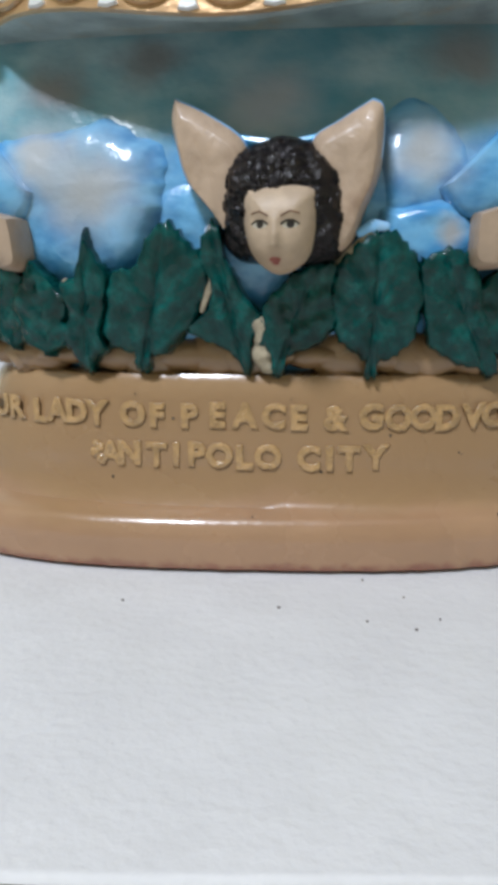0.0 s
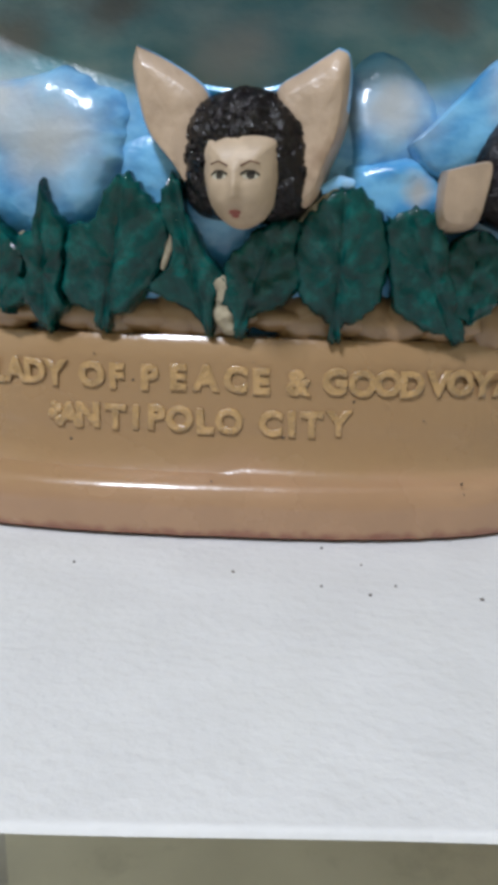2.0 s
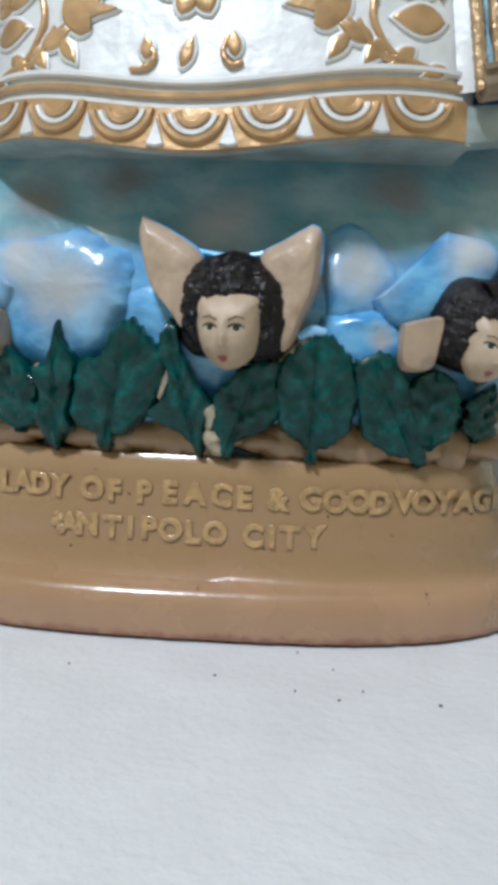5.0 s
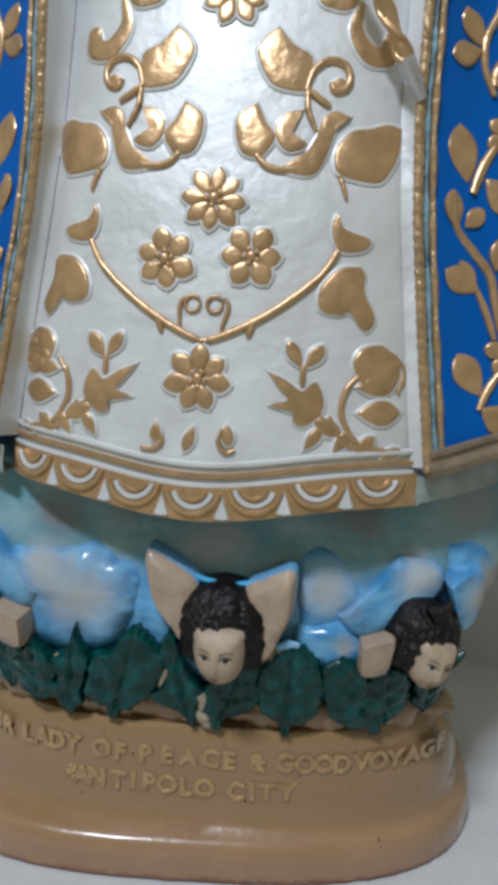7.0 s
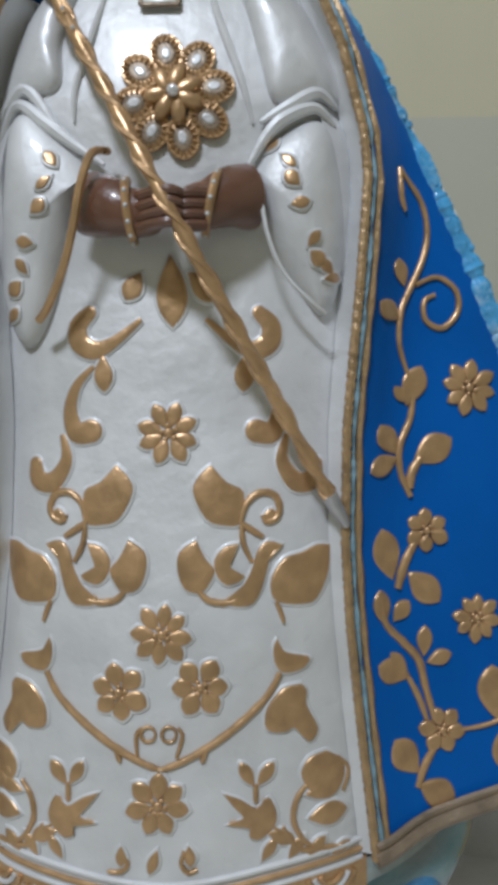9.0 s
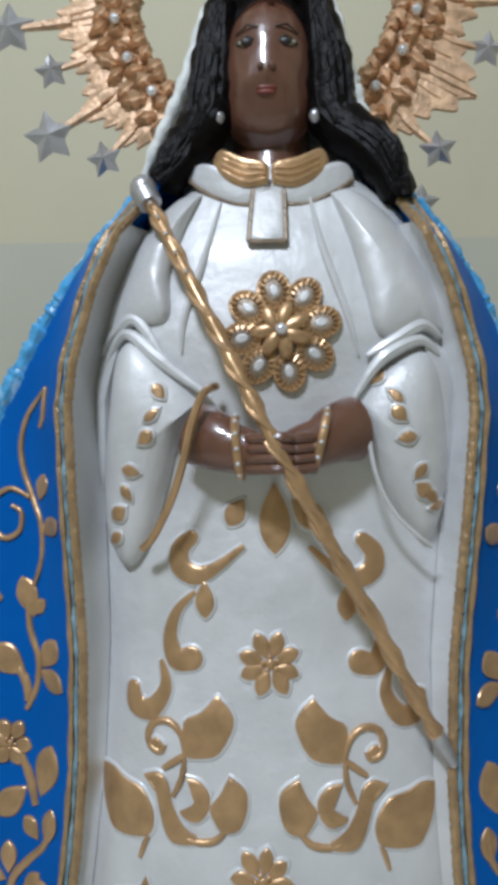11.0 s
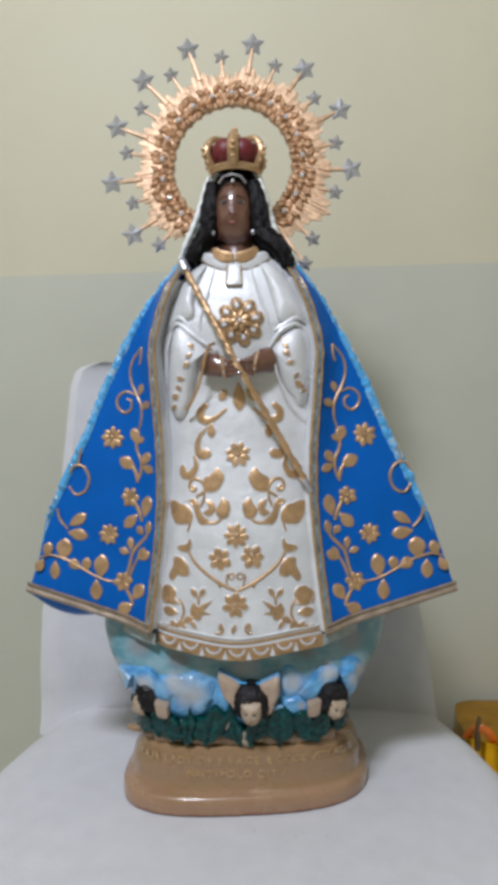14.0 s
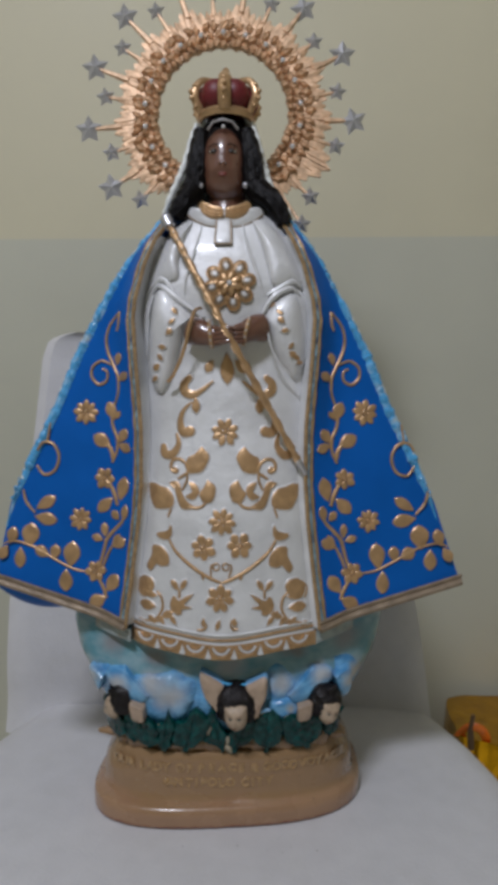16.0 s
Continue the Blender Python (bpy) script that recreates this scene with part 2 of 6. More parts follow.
# ---- mesh helpers ----
class Shape:
    """Vertices, faces and a material for each face, to be linked as one mesh."""

    def __init__(self):
        self.v, self.f, self.m, self.mats = [], [], [], []

    def slot(self, material):
        if material not in self.mats:
            self.mats.append(material)
        return self.mats.index(material)

    def add(self, verts, faces, material):
        o, s = len(self.v), self.slot(material)
        self.v += [tuple(p) for p in verts]
        self.f += [tuple(i + o for i in q) for q in faces]
        self.m += [s] * len(faces)

    def rings(self, rings, material, closed=True, cap0=False, cap1=False):
        """Skin a run of point rings of equal length."""
        k = len(rings[0])
        verts = [p for r in rings for p in r]
        faces = []
        for i in range(len(rings) - 1):
            for j in range(k if closed else k - 1):
                a, b = i * k + j, i * k + (j + 1) % k
                faces.append((a, b, b + k, a + k))
        if cap0:
            faces.append(tuple(range(k))[::-1])
        if cap1:
            faces.append(tuple(range((len(rings) - 1) * k, len(rings) * k)))
        self.add(verts, faces, material)

    def tube(self, pts, radius, material, n=8, squash=1.0):
        """A round rod through pts; radius is a number or one for each point."""
        pts = [Vector(p) for p in pts]
        rad = radius if hasattr(radius, "__len__") else [radius] * len(pts)
        rings = []
        side = None
        for i, p in enumerate(pts):
            d = (pts[min(i + 1, len(pts) - 1)] - pts[max(i - 1, 0)]).normalized()
            ref = Vector((0, 1, 0)) if abs(d.y) < 0.9 else Vector((1, 0, 0))
            side = d.cross(ref).normalized()
            up = side.cross(d).normalized()
            rings.append([p + (side * math.cos(2 * math.pi * j / n) + up * math.sin(2 * math.pi * j / n) * squash) * rad[i] for j in range(n)])
        self.rings(rings, material, cap0=True, cap1=True)

    def ball(self, c, r, material, nu=16, nv=10, turn=None, bump=None):
        """An ellipsoid; bump(direction) scales it locally."""
        turn = turn or Matrix.Identity(3)
        rings = []
        for i in range(nv + 1):
            th = math.pi * i / nv
            ring = []
            for j in range(nu):
                ph = 2 * math.pi * j / nu
                d = Vector((math.sin(th) * math.cos(ph), math.sin(th) * math.sin(ph), math.cos(th)))
                k = bump(d) if bump else 1
                ring.append(Vector(c) + turn @ Vector((d.x * r[0] * k, d.y * r[1] * k, d.z * r[2] * k)))
            rings.append(ring)
        self.rings(rings, material)

    def relief(self, outline, surf, height, material, dome=0.0, lean=None, sink=0.0015, inset=0.16):
        """A raised, round-edged plate on the surface y = surf(x, z), from an (x, z) outline."""
        cx = sum(p[0] for p in outline) / len(outline)
        cz = sum(p[1] for p in outline) / len(outline)
        rings = []
        for s, h in ((1.0, None), (1.0, 0.45), (1 - inset * 0.45, 0.85), (1 - inset, 1.0), (0.45, 1 + dome * 0.8), (0.06, 1 + dome)):
            ring = []
            for x, z in outline:
                px, pz = cx + (x - cx) * s, cz + (z - cz) * s
                y = surf(px, pz) + (sink if h is None else -height * h)
                ring.append((px, y, pz))
            rings.append(ring)
        self.rings(rings, material, cap0=False, cap1=True)

    def mound(self, outline, surf, height, material, sink=0.002):
        """A soft round lump on the surface."""
        cx = sum(p[0] for p in outline) / len(outline)
        cz = sum(p[1] for p in outline) / len(outline)
        rings = []
        for s, h in [(1.0, None)] + [(math.cos(t), math.sin(t)) for t in [math.pi * 0.5 * k / 9 for k in range(9)]]:
            ring = []
            for x, z in outline:
                px, pz = cx + (x - cx) * s, cz + (z - cz) * s
                ring.append((px, surf(px, pz) + (sink if h is None else -height * h), pz))
            rings.append(ring)
        self.rings(rings, material, cap1=True)

    def link(self, name, parent=None, label="", smooth=45):
        me = bpy.data.meshes.new(name)
        me.from_pydata(self.v, [], self.f)
        for m in self.mats:
            me.materials.append(m)
        me.polygons.foreach_set("material_index", self.m)
        bm = bmesh.new()
        bm.from_mesh(me)
        bmesh.ops.remove_doubles(bm, verts=bm.verts, dist=1e-6)
        bmesh.ops.recalc_face_normals(bm, faces=bm.faces)
        bm.to_mesh(me)
        bm.free()
        me.shade_smooth()
        me.set_sharp_from_angle(angle=radians(smooth))
        ob = new(name, me)
        if parent:
            ob.parent = parent
        if label:
            tagged(ob, label)
        return ob


def part(name, shape, parent, label="", smooth=45):
    return shape.link(name, parent, label, smooth)


def lerp(table, z):
    """Smooth reading of a small table of (key, value) pairs."""
    if z <= table[0][0]:
        return table[0][1]
    for (a, va), (b, vb) in zip(table, table[1:]):
        if z <= b:
            return va + (vb - va) * (z - a) / (b - a)
    return table[-1][1]


def curve_pts(pts, n=8):
    """Catmull-Rom points through pts."""
    out = []
    p = [Vector(q) for q in pts]
    for i in range(len(p) - 1):
        a, b, c, d = p[max(i - 1, 0)], p[i], p[i + 1], p[min(i + 2, len(p) - 1)]
        for k in range(n):
            t = k / n
            out.append(0.5 * (2 * b + (c - a) * t + (2 * a - 5 * b + 4 * c - d) * t * t + (3 * b - a - 3 * c + d) * t ** 3))
    return out + [p[-1]]


def box_shape(x0, x1, y0, y1, z0, z1, material, bevel=0.0):
    s = Shape()
    bm = bmesh.new()
    bmesh.ops.create_cube(bm, size=1, matrix=Matrix.LocRotScale(((x0 + x1) / 2, (y0 + y1) / 2, (z0 + z1) / 2), None, (x1 - x0, y1 - y0, z1 - z0)))
    if bevel:
        bmesh.ops.bevel(bm, geom=bm.edges[:], offset=bevel, segments=3, affect="EDGES")
    bm.verts.index_update()
    s.add([v.co for v in bm.verts], [[v.index for v in f.verts] for f in bm.faces], material)
    bm.free()
    return s


# ---- room ----
WALL_Y, LINE_Z = 0.47, 1.055
room_turn = pose(0, WALL_Y, 0, 0, 0, -1.0)


def wall(name, x0, x1, y0, y1, m):
    s = Shape()
    for z0, z1, mm in ((0, LINE_Z, WALL_LOW), (LINE_Z, 2.6, WALL_HIGH)):
        b = box_shape(x0, x1, y0, y1, z0, z1, mm)
        s.add(b.v, b.f, mm)
    ob = s.link(name, smooth=30)
    ob.matrix_world = m
    return tagged(ob, "painted wall, grey-green below and cream above", "wall", kind="structure")


wall("wall_north", -1.6, 1.6, 0, 0.12, room_turn)
wall("wall_south", -1.6, 1.6, -2.72, -2.6, room_turn)
wall("wall_east", 1.6, 1.72, -2.6, 0, room_turn)
wall("wall_west", -1.72, -1.6, -2.6, 0, room_turn)
fl = box_shape(-1.7, 1.7, -2.8, 0.1, -0.1, 0, FLOOR).link("floor")
fl.matrix_world = room_turn
tagged(fl, "smooth grey cement floor of a small room", "floor", kind="structure")
ce = box_shape(-1.7, 1.7, -2.8, 0.1, 2.6, 2.7, CEILING).link("ceiling")
ce.matrix_world = room_turn
tagged(ce, "plain white painted ceiling", "ceiling", kind="structure")


# ---- chair ----
SEAT_Z, SEAT_FRONT = 0.43, -0.1195


def chair():
    """Moulded stacking chair: dished seat with rolled lips, flared back, four legs."""
    root = tagged(new("plastic_chair"), "white moulded plastic chair with a tall rounded back", "chair")

    def seat_half(y):
        return lerp([(-0.12, 0.270), (0.06, 0.279), (0.10, 0.277), (0.17, 0.264), (0.22, 0.249), (0.242, 0.241)], y)

    s = Shape()
    ny, nx = 44, 40
    top, bot = [], []
    for j in range(ny + 1):
        ring, low = [], []
        for i in range(nx + 1):
            u = -1 + 2 * i / nx
            y0 = SEAT_FRONT + 0.012 * math.tanh((0.26 * u - 0.03) / 0.08)
            y = y0 + (0.0004 * j if j < 10 else 0.004 + (0.238 - y0) * ((j - 10) / (ny - 10)) ** 1.4)
            e = max(0.0, abs(u) - 0.90) / 0.10
            f = max(0.0, (y0 + 0.0016 - y) / 0.0016)
            z = SEAT_Z - 0.012 * e * e - 0.0012 * f * f
            x = u * seat_half(y) * (1 - 0.03 * f * f)
            ring.append((x, y, z))
            low.append((x * 0.985, y + 0.006, z - 0.005))
        top.append(ring)
        bot.append(low)
    s.rings(top, PLASTIC, closed=False)
    s.rings(bot, PLASTIC, closed=False)
    s.rings([top[0], bot[0]], PLASTIC, closed=False)
    part("seat", s, root)
    for col in (0, -1):
        inn = [Vector(top[j][col]) for j in range(ny + 1)]
        sx = -1 if col == 0 else 1
        outr = [(p + Vector((sx * 0.006, 0, -0.008)), p + Vector((sx * 0.006, 0, -0.045)), p + Vector((sx * 0.002, 0, -0.045))) for p in inn]
        s = Shape()
        s.rings([inn, [o[0] for o in outr], [o[1] for o in outr], [o[2] for o in outr]], PLASTIC, closed=False)
        part("side_skirt", s, root)
    s = Shape()

    def back_half(z):
        return lerp([(0.40, 0.262), (0.46, 0.258), (0.56, 0.250), (0.62, 0.236), (0.72, 0.218), (0.80, 0.206), (0.86, 0.197), (0.878, 0.192), (0.888, 0.180), (0.893, 0.160)], z)

    front, rear = [], []
    zs = [0.40 + 0.48 * k / 24 for k in range(25)] + [0.886, 0.890, 0.893]
    for z in zs:
        h = back_half(z)
        mid_x = lerp([(0.40, -0.018), (0.56, -0.028), (0.89, -0.050)], z)
        fr, re_ = [], []
        for i in range(33):
            u = -1 + 2 * i / 32
            y = 0.225 + 0.13 * (z - 0.43) + 0.035 * (1 - u * u) + 0.01 * math.exp(-((z - 0.43) / 0.04) ** 2)
            edge = max(0, abs(u) - 0.93) / 0.07
            y += 0.012 * edge * edge - 0.01
            fr.append((u * h + mid_x, y, z))
            re_.append((u * h * 0.995 + mid_x, y + 0.006, z - 0.001))
        front.append(fr)
        rear.append(re_)
    s.rings([f + r[::-1] for f, r in zip(front, rear)], PLASTIC, cap0=True, cap1=True)
    part("backrest", s, root)
    for sx in (-1, 1):
        for y, dy in ((-0.085, -0.03), (0.21, 0.05)):
            s = Shape()
            rings = []
            for k in range(9):
                t = k / 8
                w = 0.032 - 0.008 * t
                x, yy, z = sx * (0.225 + 0.02 * t), y + dy * t, (SEAT_Z - 0.02) * (1 - t)
                rings.append([(x + sx * w * a, yy + w * b, z) for a, b in ((-1, -0.2), (-0.2, -1), (0.3, -1), (1, -0.2), (1, 0.3), (0.3, 0.3), (0.2, -0.3), (-0.3, -0.3))])
            s.rings(rings, PLASTIC, cap0=True, cap1=True)
            part("leg", s, root)
    return root


chair()

# ---- pedestal ----
PX, PY, SKEW = 0.003, 0.082, 0.06


def oval(a, b, z, n=96, e=2.9, skew=SKEW):
    out = []
    for k in range(n):
        t = 2 * math.pi * k / n
        c, s = math.cos(t), math.sin(t)
        dx = a * math.copysign(abs(c) ** (2 / e), c)
        out.append((PX + dx, PY + b * math.copysign(abs(s) ** (2 / e), s) + skew * dx, z))
    return out


def drum_y(x, z=0.475):
    """Front of the drum at x."""
    a, b = 0.1165, 0.0763
    q = min(0.999, abs(x - PX) / a)
    return PY - b * (1 - q ** 2.9) ** (1 / 2.9) + SKEW * (x - PX)


pedestal = tagged(new("pedestal"), "oval tan glazed plaster base with raised lettering, leaves and clouds", "pedestal")
s = Shape()
prof = [(0.124, 0.080, 0.430), (0.128, 0.084, 0.4315), (0.1285, 0.0845, 0.440), (0.1278, 0.0838, 0.4462), (0.1250, 0.0815, 0.4485), (0.1210, 0.0785, 0.4500), (0.1198, 0.0772, 0.4525), (0.1190, 0.0768, 0.4555),
        (0.1190, 0.0762, 0.4580), (0.1195, 0.0762, 0.4640), (0.1180, 0.0762, 0.4710), (0.1145, 0.0762, 0.4780), (0.1110, 0.0762, 0.485), (0.1092, 0.0760, 0.4905), (0.1075, 0.0745, 0.4930), (0.104, 0.068, 0.4938), (0.095, 0.055, 0.4942)]
foot = [[(x * (1 + (0.003 if k < 2 else 0.0) * noise.noise((x * 260, y * 260, k))), y - (0.0007 if k < 2 else 0.0) * noise.noise((x * 330, y * 330, 5)), z) for x, y, z in oval(p[0], p[1] + (0.002 if k < 5 else 0.0), p[2], n=288, skew=0.10 if k < 5 else SKEW)] for k, p in enumerate(prof)]
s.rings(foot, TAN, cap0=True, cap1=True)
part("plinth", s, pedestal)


def bank_ab(z):
    a = lerp([(0.490, 0.100), (0.52, 0.110), (0.55, 0.128), (0.575, 0.142), (0.60, 0.148), (0.62, 0.146)], z)
    fy = lerp([(0.490, 0.018), (0.51, 0.008), (0.53, 0.003), (0.55, 0.001), (0.565, 0.003), (0.58, 0.008), (0.60, 0.015), (0.62, 0.02)], z)
    return a, PY - fy


def bank_y(x, z):
    a, b = bank_ab(z)
    q = min(0.995, abs(x - PX) / a)
    return PY - b * (1 - q ** 2.8) ** (1 / 2.8) + SKEW * (x - PX)


s = Shape()
s.rings([oval(*bank_ab(z), z) for z in [0.490 + 0.13 * k / 22 for k in range(23)]], SKY, cap0=True, cap1=True)
part("cloud_bank", s, pedestal, "hand-painted blue and grey cloud band")


def puff(pts, height, seed):
    """A sculpted cloud with a steep lip and a flat, slightly lumpy face."""
    edge = [(v.x, v.y) for v in curve_pts([(x, z, 0) for x, z in pts + pts[:1]], 7)[:-1]]
    cx, cz = sum(p[0] for p in edge) / len(edge), sum(p[1] for p in edge) / len(edge)
    half_x = 0.42 * (max(p[0] for p in edge) - min(p[0] for p in edge))
    half_z = 0.42 * (max(p[1] for p in edge) - min(p[1] for p in edge))
    rings_ = []
    for u, h in ((1.10, -0.3), (1.06, 0.0), (1.02, 0.20), (0.98, 0.38), (0.93, 0.55), (0.87, 0.70), (0.79, 0.84), (0.69, 0.94), (0.58, 0.99), (0.42, 0.98), (0.32, 0.97), (0.22, 0.97), (0.12, 0.97), (0.03, 0.97)):
        row = []
        for x, z in edge:
            jag = 1 + 0.06 * noise.noise((x * 240, z * 240, seed)) * max(0.0, u - 0.6) / 0.4
            keep = max(0.0, (u - 0.35) / 0.65)
            ang = math.atan2((z - cz) / half_z, (x - cx) / half_x)
            px_ = cx + ((x - cx) * keep + half_x * math.cos(ang) * (1 - keep)) * u * jag
            pz_ = cz + ((z - cz) * keep + half_z * math.sin(ang) * (1 - keep)) * u * jag
            lump = (0.0014 * noise.noise((px_ * 95, pz_ * 95, seed + 3)) + 0.0003 * noise.noise((px_ * 260, pz_ * 260, seed)) + 0.0003 * abs(noise.noise((px_ * 520, pz_ * 520, seed)))) * min(1.0, u / 0.6)
            row.append((px_, bank_y(px_, pz_) - height * h - lump * min(1.0, max(0.0, h * 2)), pz_))
        rings_.append(row)
    sh = Shape()
    sh.rings(rings_, PUFF_BLUE, cap1=True)
    return part("cloud_puff", sh, pedestal, smooth=60)


PUFF_WIDE = ((-0.076, 0.563), (-0.062, 0.565), (-0.053, 0.566), (-0.042, 0.568), (-0.034, 0.564), (-0.027, 0.561), (-0.0245, 0.555), (-0.0250, 0.549), (-0.0265, 0.541), (-0.033, 0.530), (-0.042, 0.524), (-0.054, 0.522), (-0.073, 0.522), (-0.080, 0.540))
PUFF_TALL = ((0.039, 0.567), (0.046, 0.572), (0.054, 0.570), (0.061, 0.562), (0.064, 0.553), (0.060, 0.542), (0.050, 0.540), (0.043, 0.542), (0.040, 0.556))
PUFF_LOW = ((0.040, 0.542), (0.052, 0.544), (0.060, 0.5445), (0.068, 0.539), (0.070, 0.530), (0.062, 0.522), (0.049, 0.522), (0.041, 0.530))
PUFF_MID = ((-0.024, 0.546), (-0.014, 0.549), (-0.004, 0.541), (0.010, 0.530), (0.012, 0.518), (-0.010, 0.516), (-0.024, 0.526))
PUFF_SIDE = ((-0.122, 0.566), (-0.106, 0.570), (-0.092, 0.566), (-0.084, 0.556), (-0.088, 0.540), (-0.104, 0.532), (-0.118, 0.540))
PUFF_FAR = ((0.100, 0.575), (0.112, 0.576), (0.122, 0.566), (0.121, 0.550), (0.110, 0.544), (0.101, 0.556))
for k, (pts_, h_) in enumerate(((PUFF_WIDE, 0.0052), (PUFF_TALL, 0.0030), (PUFF_LOW, 0.0068), (PUFF_MID, 0.0025), (PUFF_SIDE, 0.0050), (PUFF_FAR, 0.0040))):
    puff(pts_, h_, 3 + 7 * k)


def leaf_y(x, z):
    return min(drum_y(x), bank_y(x, 0.50)) + 0.0015 - 0.26 * (z - 0.496)


POINTED = ((0.0, 0.06), (0.07, 0.07), (0.10, 0.20), (0.14, 0.40), (0.22, 0.52), (0.30, 0.55), (0.34, 0.47), (0.40, 0.44), (0.52, 0.54), (0.62, 0.58), (0.66, 0.44), (0.70, 0.36), (0.80, 0.26), (0.90, 0.12), (1.0, 0.0))
ROUND = ((0.0, 0.05), (0.06, 0.07), (0.10, 0.20), (0.16, 0.38), (0.26, 0.48), (0.34, 0.45), (0.44, 0.53), (0.54, 0.50), (0.62, 0.54), (0.74, 0.49), (0.84, 0.42), (0.92, 0.28), (0.97, 0.16), (1.0, 0.02))


def leaf(bx, bz, tx, tz, w, seed, prof):
    """A lobed leaf with pleats and raised veins, foot at (bx, bz) and tip at (tx, tz)."""
    rnd = random.Random(seed)
    ax = Vector((tx - bx, tz - bz))
    sd = Vector((ax.y, -ax.x)).normalized()
    foot = Vector((bx, bz))
    off = rnd.uniform(-0.0012, 0.0018)
    ph = rnd.uniform(0, 6)

    def surf(x, z):
        return leaf_y(x, z) + off

    n = 40
    us = [k / n for k in range(n + 1)]
    wob = [rnd.uniform(-1, 1) for _ in range(9)]

    def half(u, sgn):
        ruffle = 0.05 * math.sin(u * 34 + ph + sgn) + 0.035 * math.sin(u * 61 + 2 * ph)
        return w * max(0.0, lerp(prof, u) * (1 + ruffle * (u > 0.12) + 0.06 * wob[int(u * 8)] * sgn))

    rings = []
    m = 14
    for u in us:
        row = []
        for i in range(m + 1):
            q = -1 + 2 * i / m
            h = half(u, 1 if q > 0 else -1)
            p = foot + ax * u + sd * q * h
            dome = 0.0042 * max(0.0, 1 - q ** 8) ** 0.5 + 0.0006
            pleat = 0.0010 * abs(math.sin(abs(q) * 5 - u * 13 + ph)) * (1 - abs(q) ** 3)
            rib = -0.0009 * math.exp(-(q / 0.09) ** 2)
            edge = -0.004 if abs(q) > 0.999 or u in (0.0, 1.0) else 0.0
            grain = 0.0007 * noise.noise((p.x * 330, p.y * 330, seed)) * (1 - q ** 6)
            row.append((p.x, surf(p.x, p.y) - dome - pleat - rib - edge - grain, p.y))
        rings.append(row)
    sh = Shape()
    sh.rings(rings, GREEN, closed=False)
    return part("leaf", sh, pedestal, smooth=60)


def cut_leaf(pts, foot, tip, seed):
    """A leaf with its own ragged outline, a groove along the middle and slanting side veins."""
    rnd = random.Random(seed)
    off, ph = rnd.uniform(-0.0008, 0.0014), rnd.uniform(0, 6)
    edge = [(v.x, v.y) for v in curve_pts([(x, z, 0) for x, z in pts + pts[:1]], 5)[:-1]]
    cx, cz = sum(p[0] for p in edge) / len(edge), sum(p[1] for p in edge) / len(edge)
    a = Vector(foot)
    ax = Vector(tip) - a
    length = ax.length
    ax.normalize()
    sd = Vector((ax.y, -ax.x))
    rings = []
    for u, h in ((1.0, -0.45), (1.0, 0.2), (0.965, 0.75), (0.91, 0.93), (0.82, 1.0), (0.72, 1.0), (0.62, 1.0), (0.52, 1.0), (0.42, 1.0), (0.32, 1.0), (0.22, 1.0), (0.12, 1.0), (0.03, 1.0)):
        row = []
        for k, (x, z) in enumerate(edge):
            jag = 1 + 0.05 + (0.030 * math.sin(k * 2.4 + ph) + 0.022 * math.sin(k * 5.3)) * (u > 0.9)
            px_, pz_ = cx + (x - cx) * u * jag, cz + (z - cz) * u * jag
            d = Vector((px_, pz_)) - a
            along, side = d.dot(ax) / length, d.dot(sd)
            groove = 0.0011 * math.exp(-(side / 0.0009) ** 2)
            vein = 0.0008 * abs(math.sin(along * 11 - abs(side) * 330 + ph)) ** 3
            grain = 0.0008 * noise.noise((px_ * 420, pz_ * 420, seed)) + 0.0004 * noise.noise((px_ * 900, pz_ * 900, seed))
            y = leaf_y(px_, pz_) + off - 0.0050 * h + (groove - vein - grain) * (h > 0.5)
            row.append((px_, y, pz_))
        rings.append(row)
    sh = Shape()
    sh.rings(rings, GREEN, cap1=True)
    return part("leaf", sh, pedestal, smooth=60)


leaf(-0.104, 0.5055, -0.112, 0.530, 0.0176, 12, ROUND)
leaf(-0.0945, 0.5015, -0.097, 0.531, 0.0194, 1, POINTED)
leaf(-0.0795, 0.4995, -0.082, 0.530, 0.0211, 2, ROUND)
leaf(-0.0655, 0.4980, -0.066, 0.529, 0.0211, 3, POINTED)
cut_leaf(((-0.0473, 0.5364), (-0.046, 0.5302), (-0.0421, 0.5244), (-0.043, 0.5162), (-0.0459, 0.5079), (-0.0452, 0.5011), (-0.0494, 0.4975), (-0.0509, 0.4942), (-0.0532, 0.4947), (-0.0559, 0.4993), (-0.0588, 0.5038), (-0.0555, 0.5127), (-0.0573, 0.5208), (-0.0516, 0.5243)), (-0.052, 0.4947), (-0.0473, 0.5364), 4)
cut_leaf(((-0.0218, 0.5394), (-0.0185, 0.5341), (-0.0128, 0.5298), (-0.0106, 0.5246), (-0.0127, 0.5168), (-0.0175, 0.5083), (-0.0249, 0.5009), (-0.0305, 0.499), (-0.0307, 0.4957), (-0.0337, 0.4945), (-0.0357, 0.4965), (-0.0356, 0.5004), (-0.0437, 0.5032), (-0.0432, 0.5145), (-0.0392, 0.525), (-0.0327, 0.526), (-0.0285, 0.5333)), (-0.0333, 0.4949), (-0.0218, 0.5394), 5)
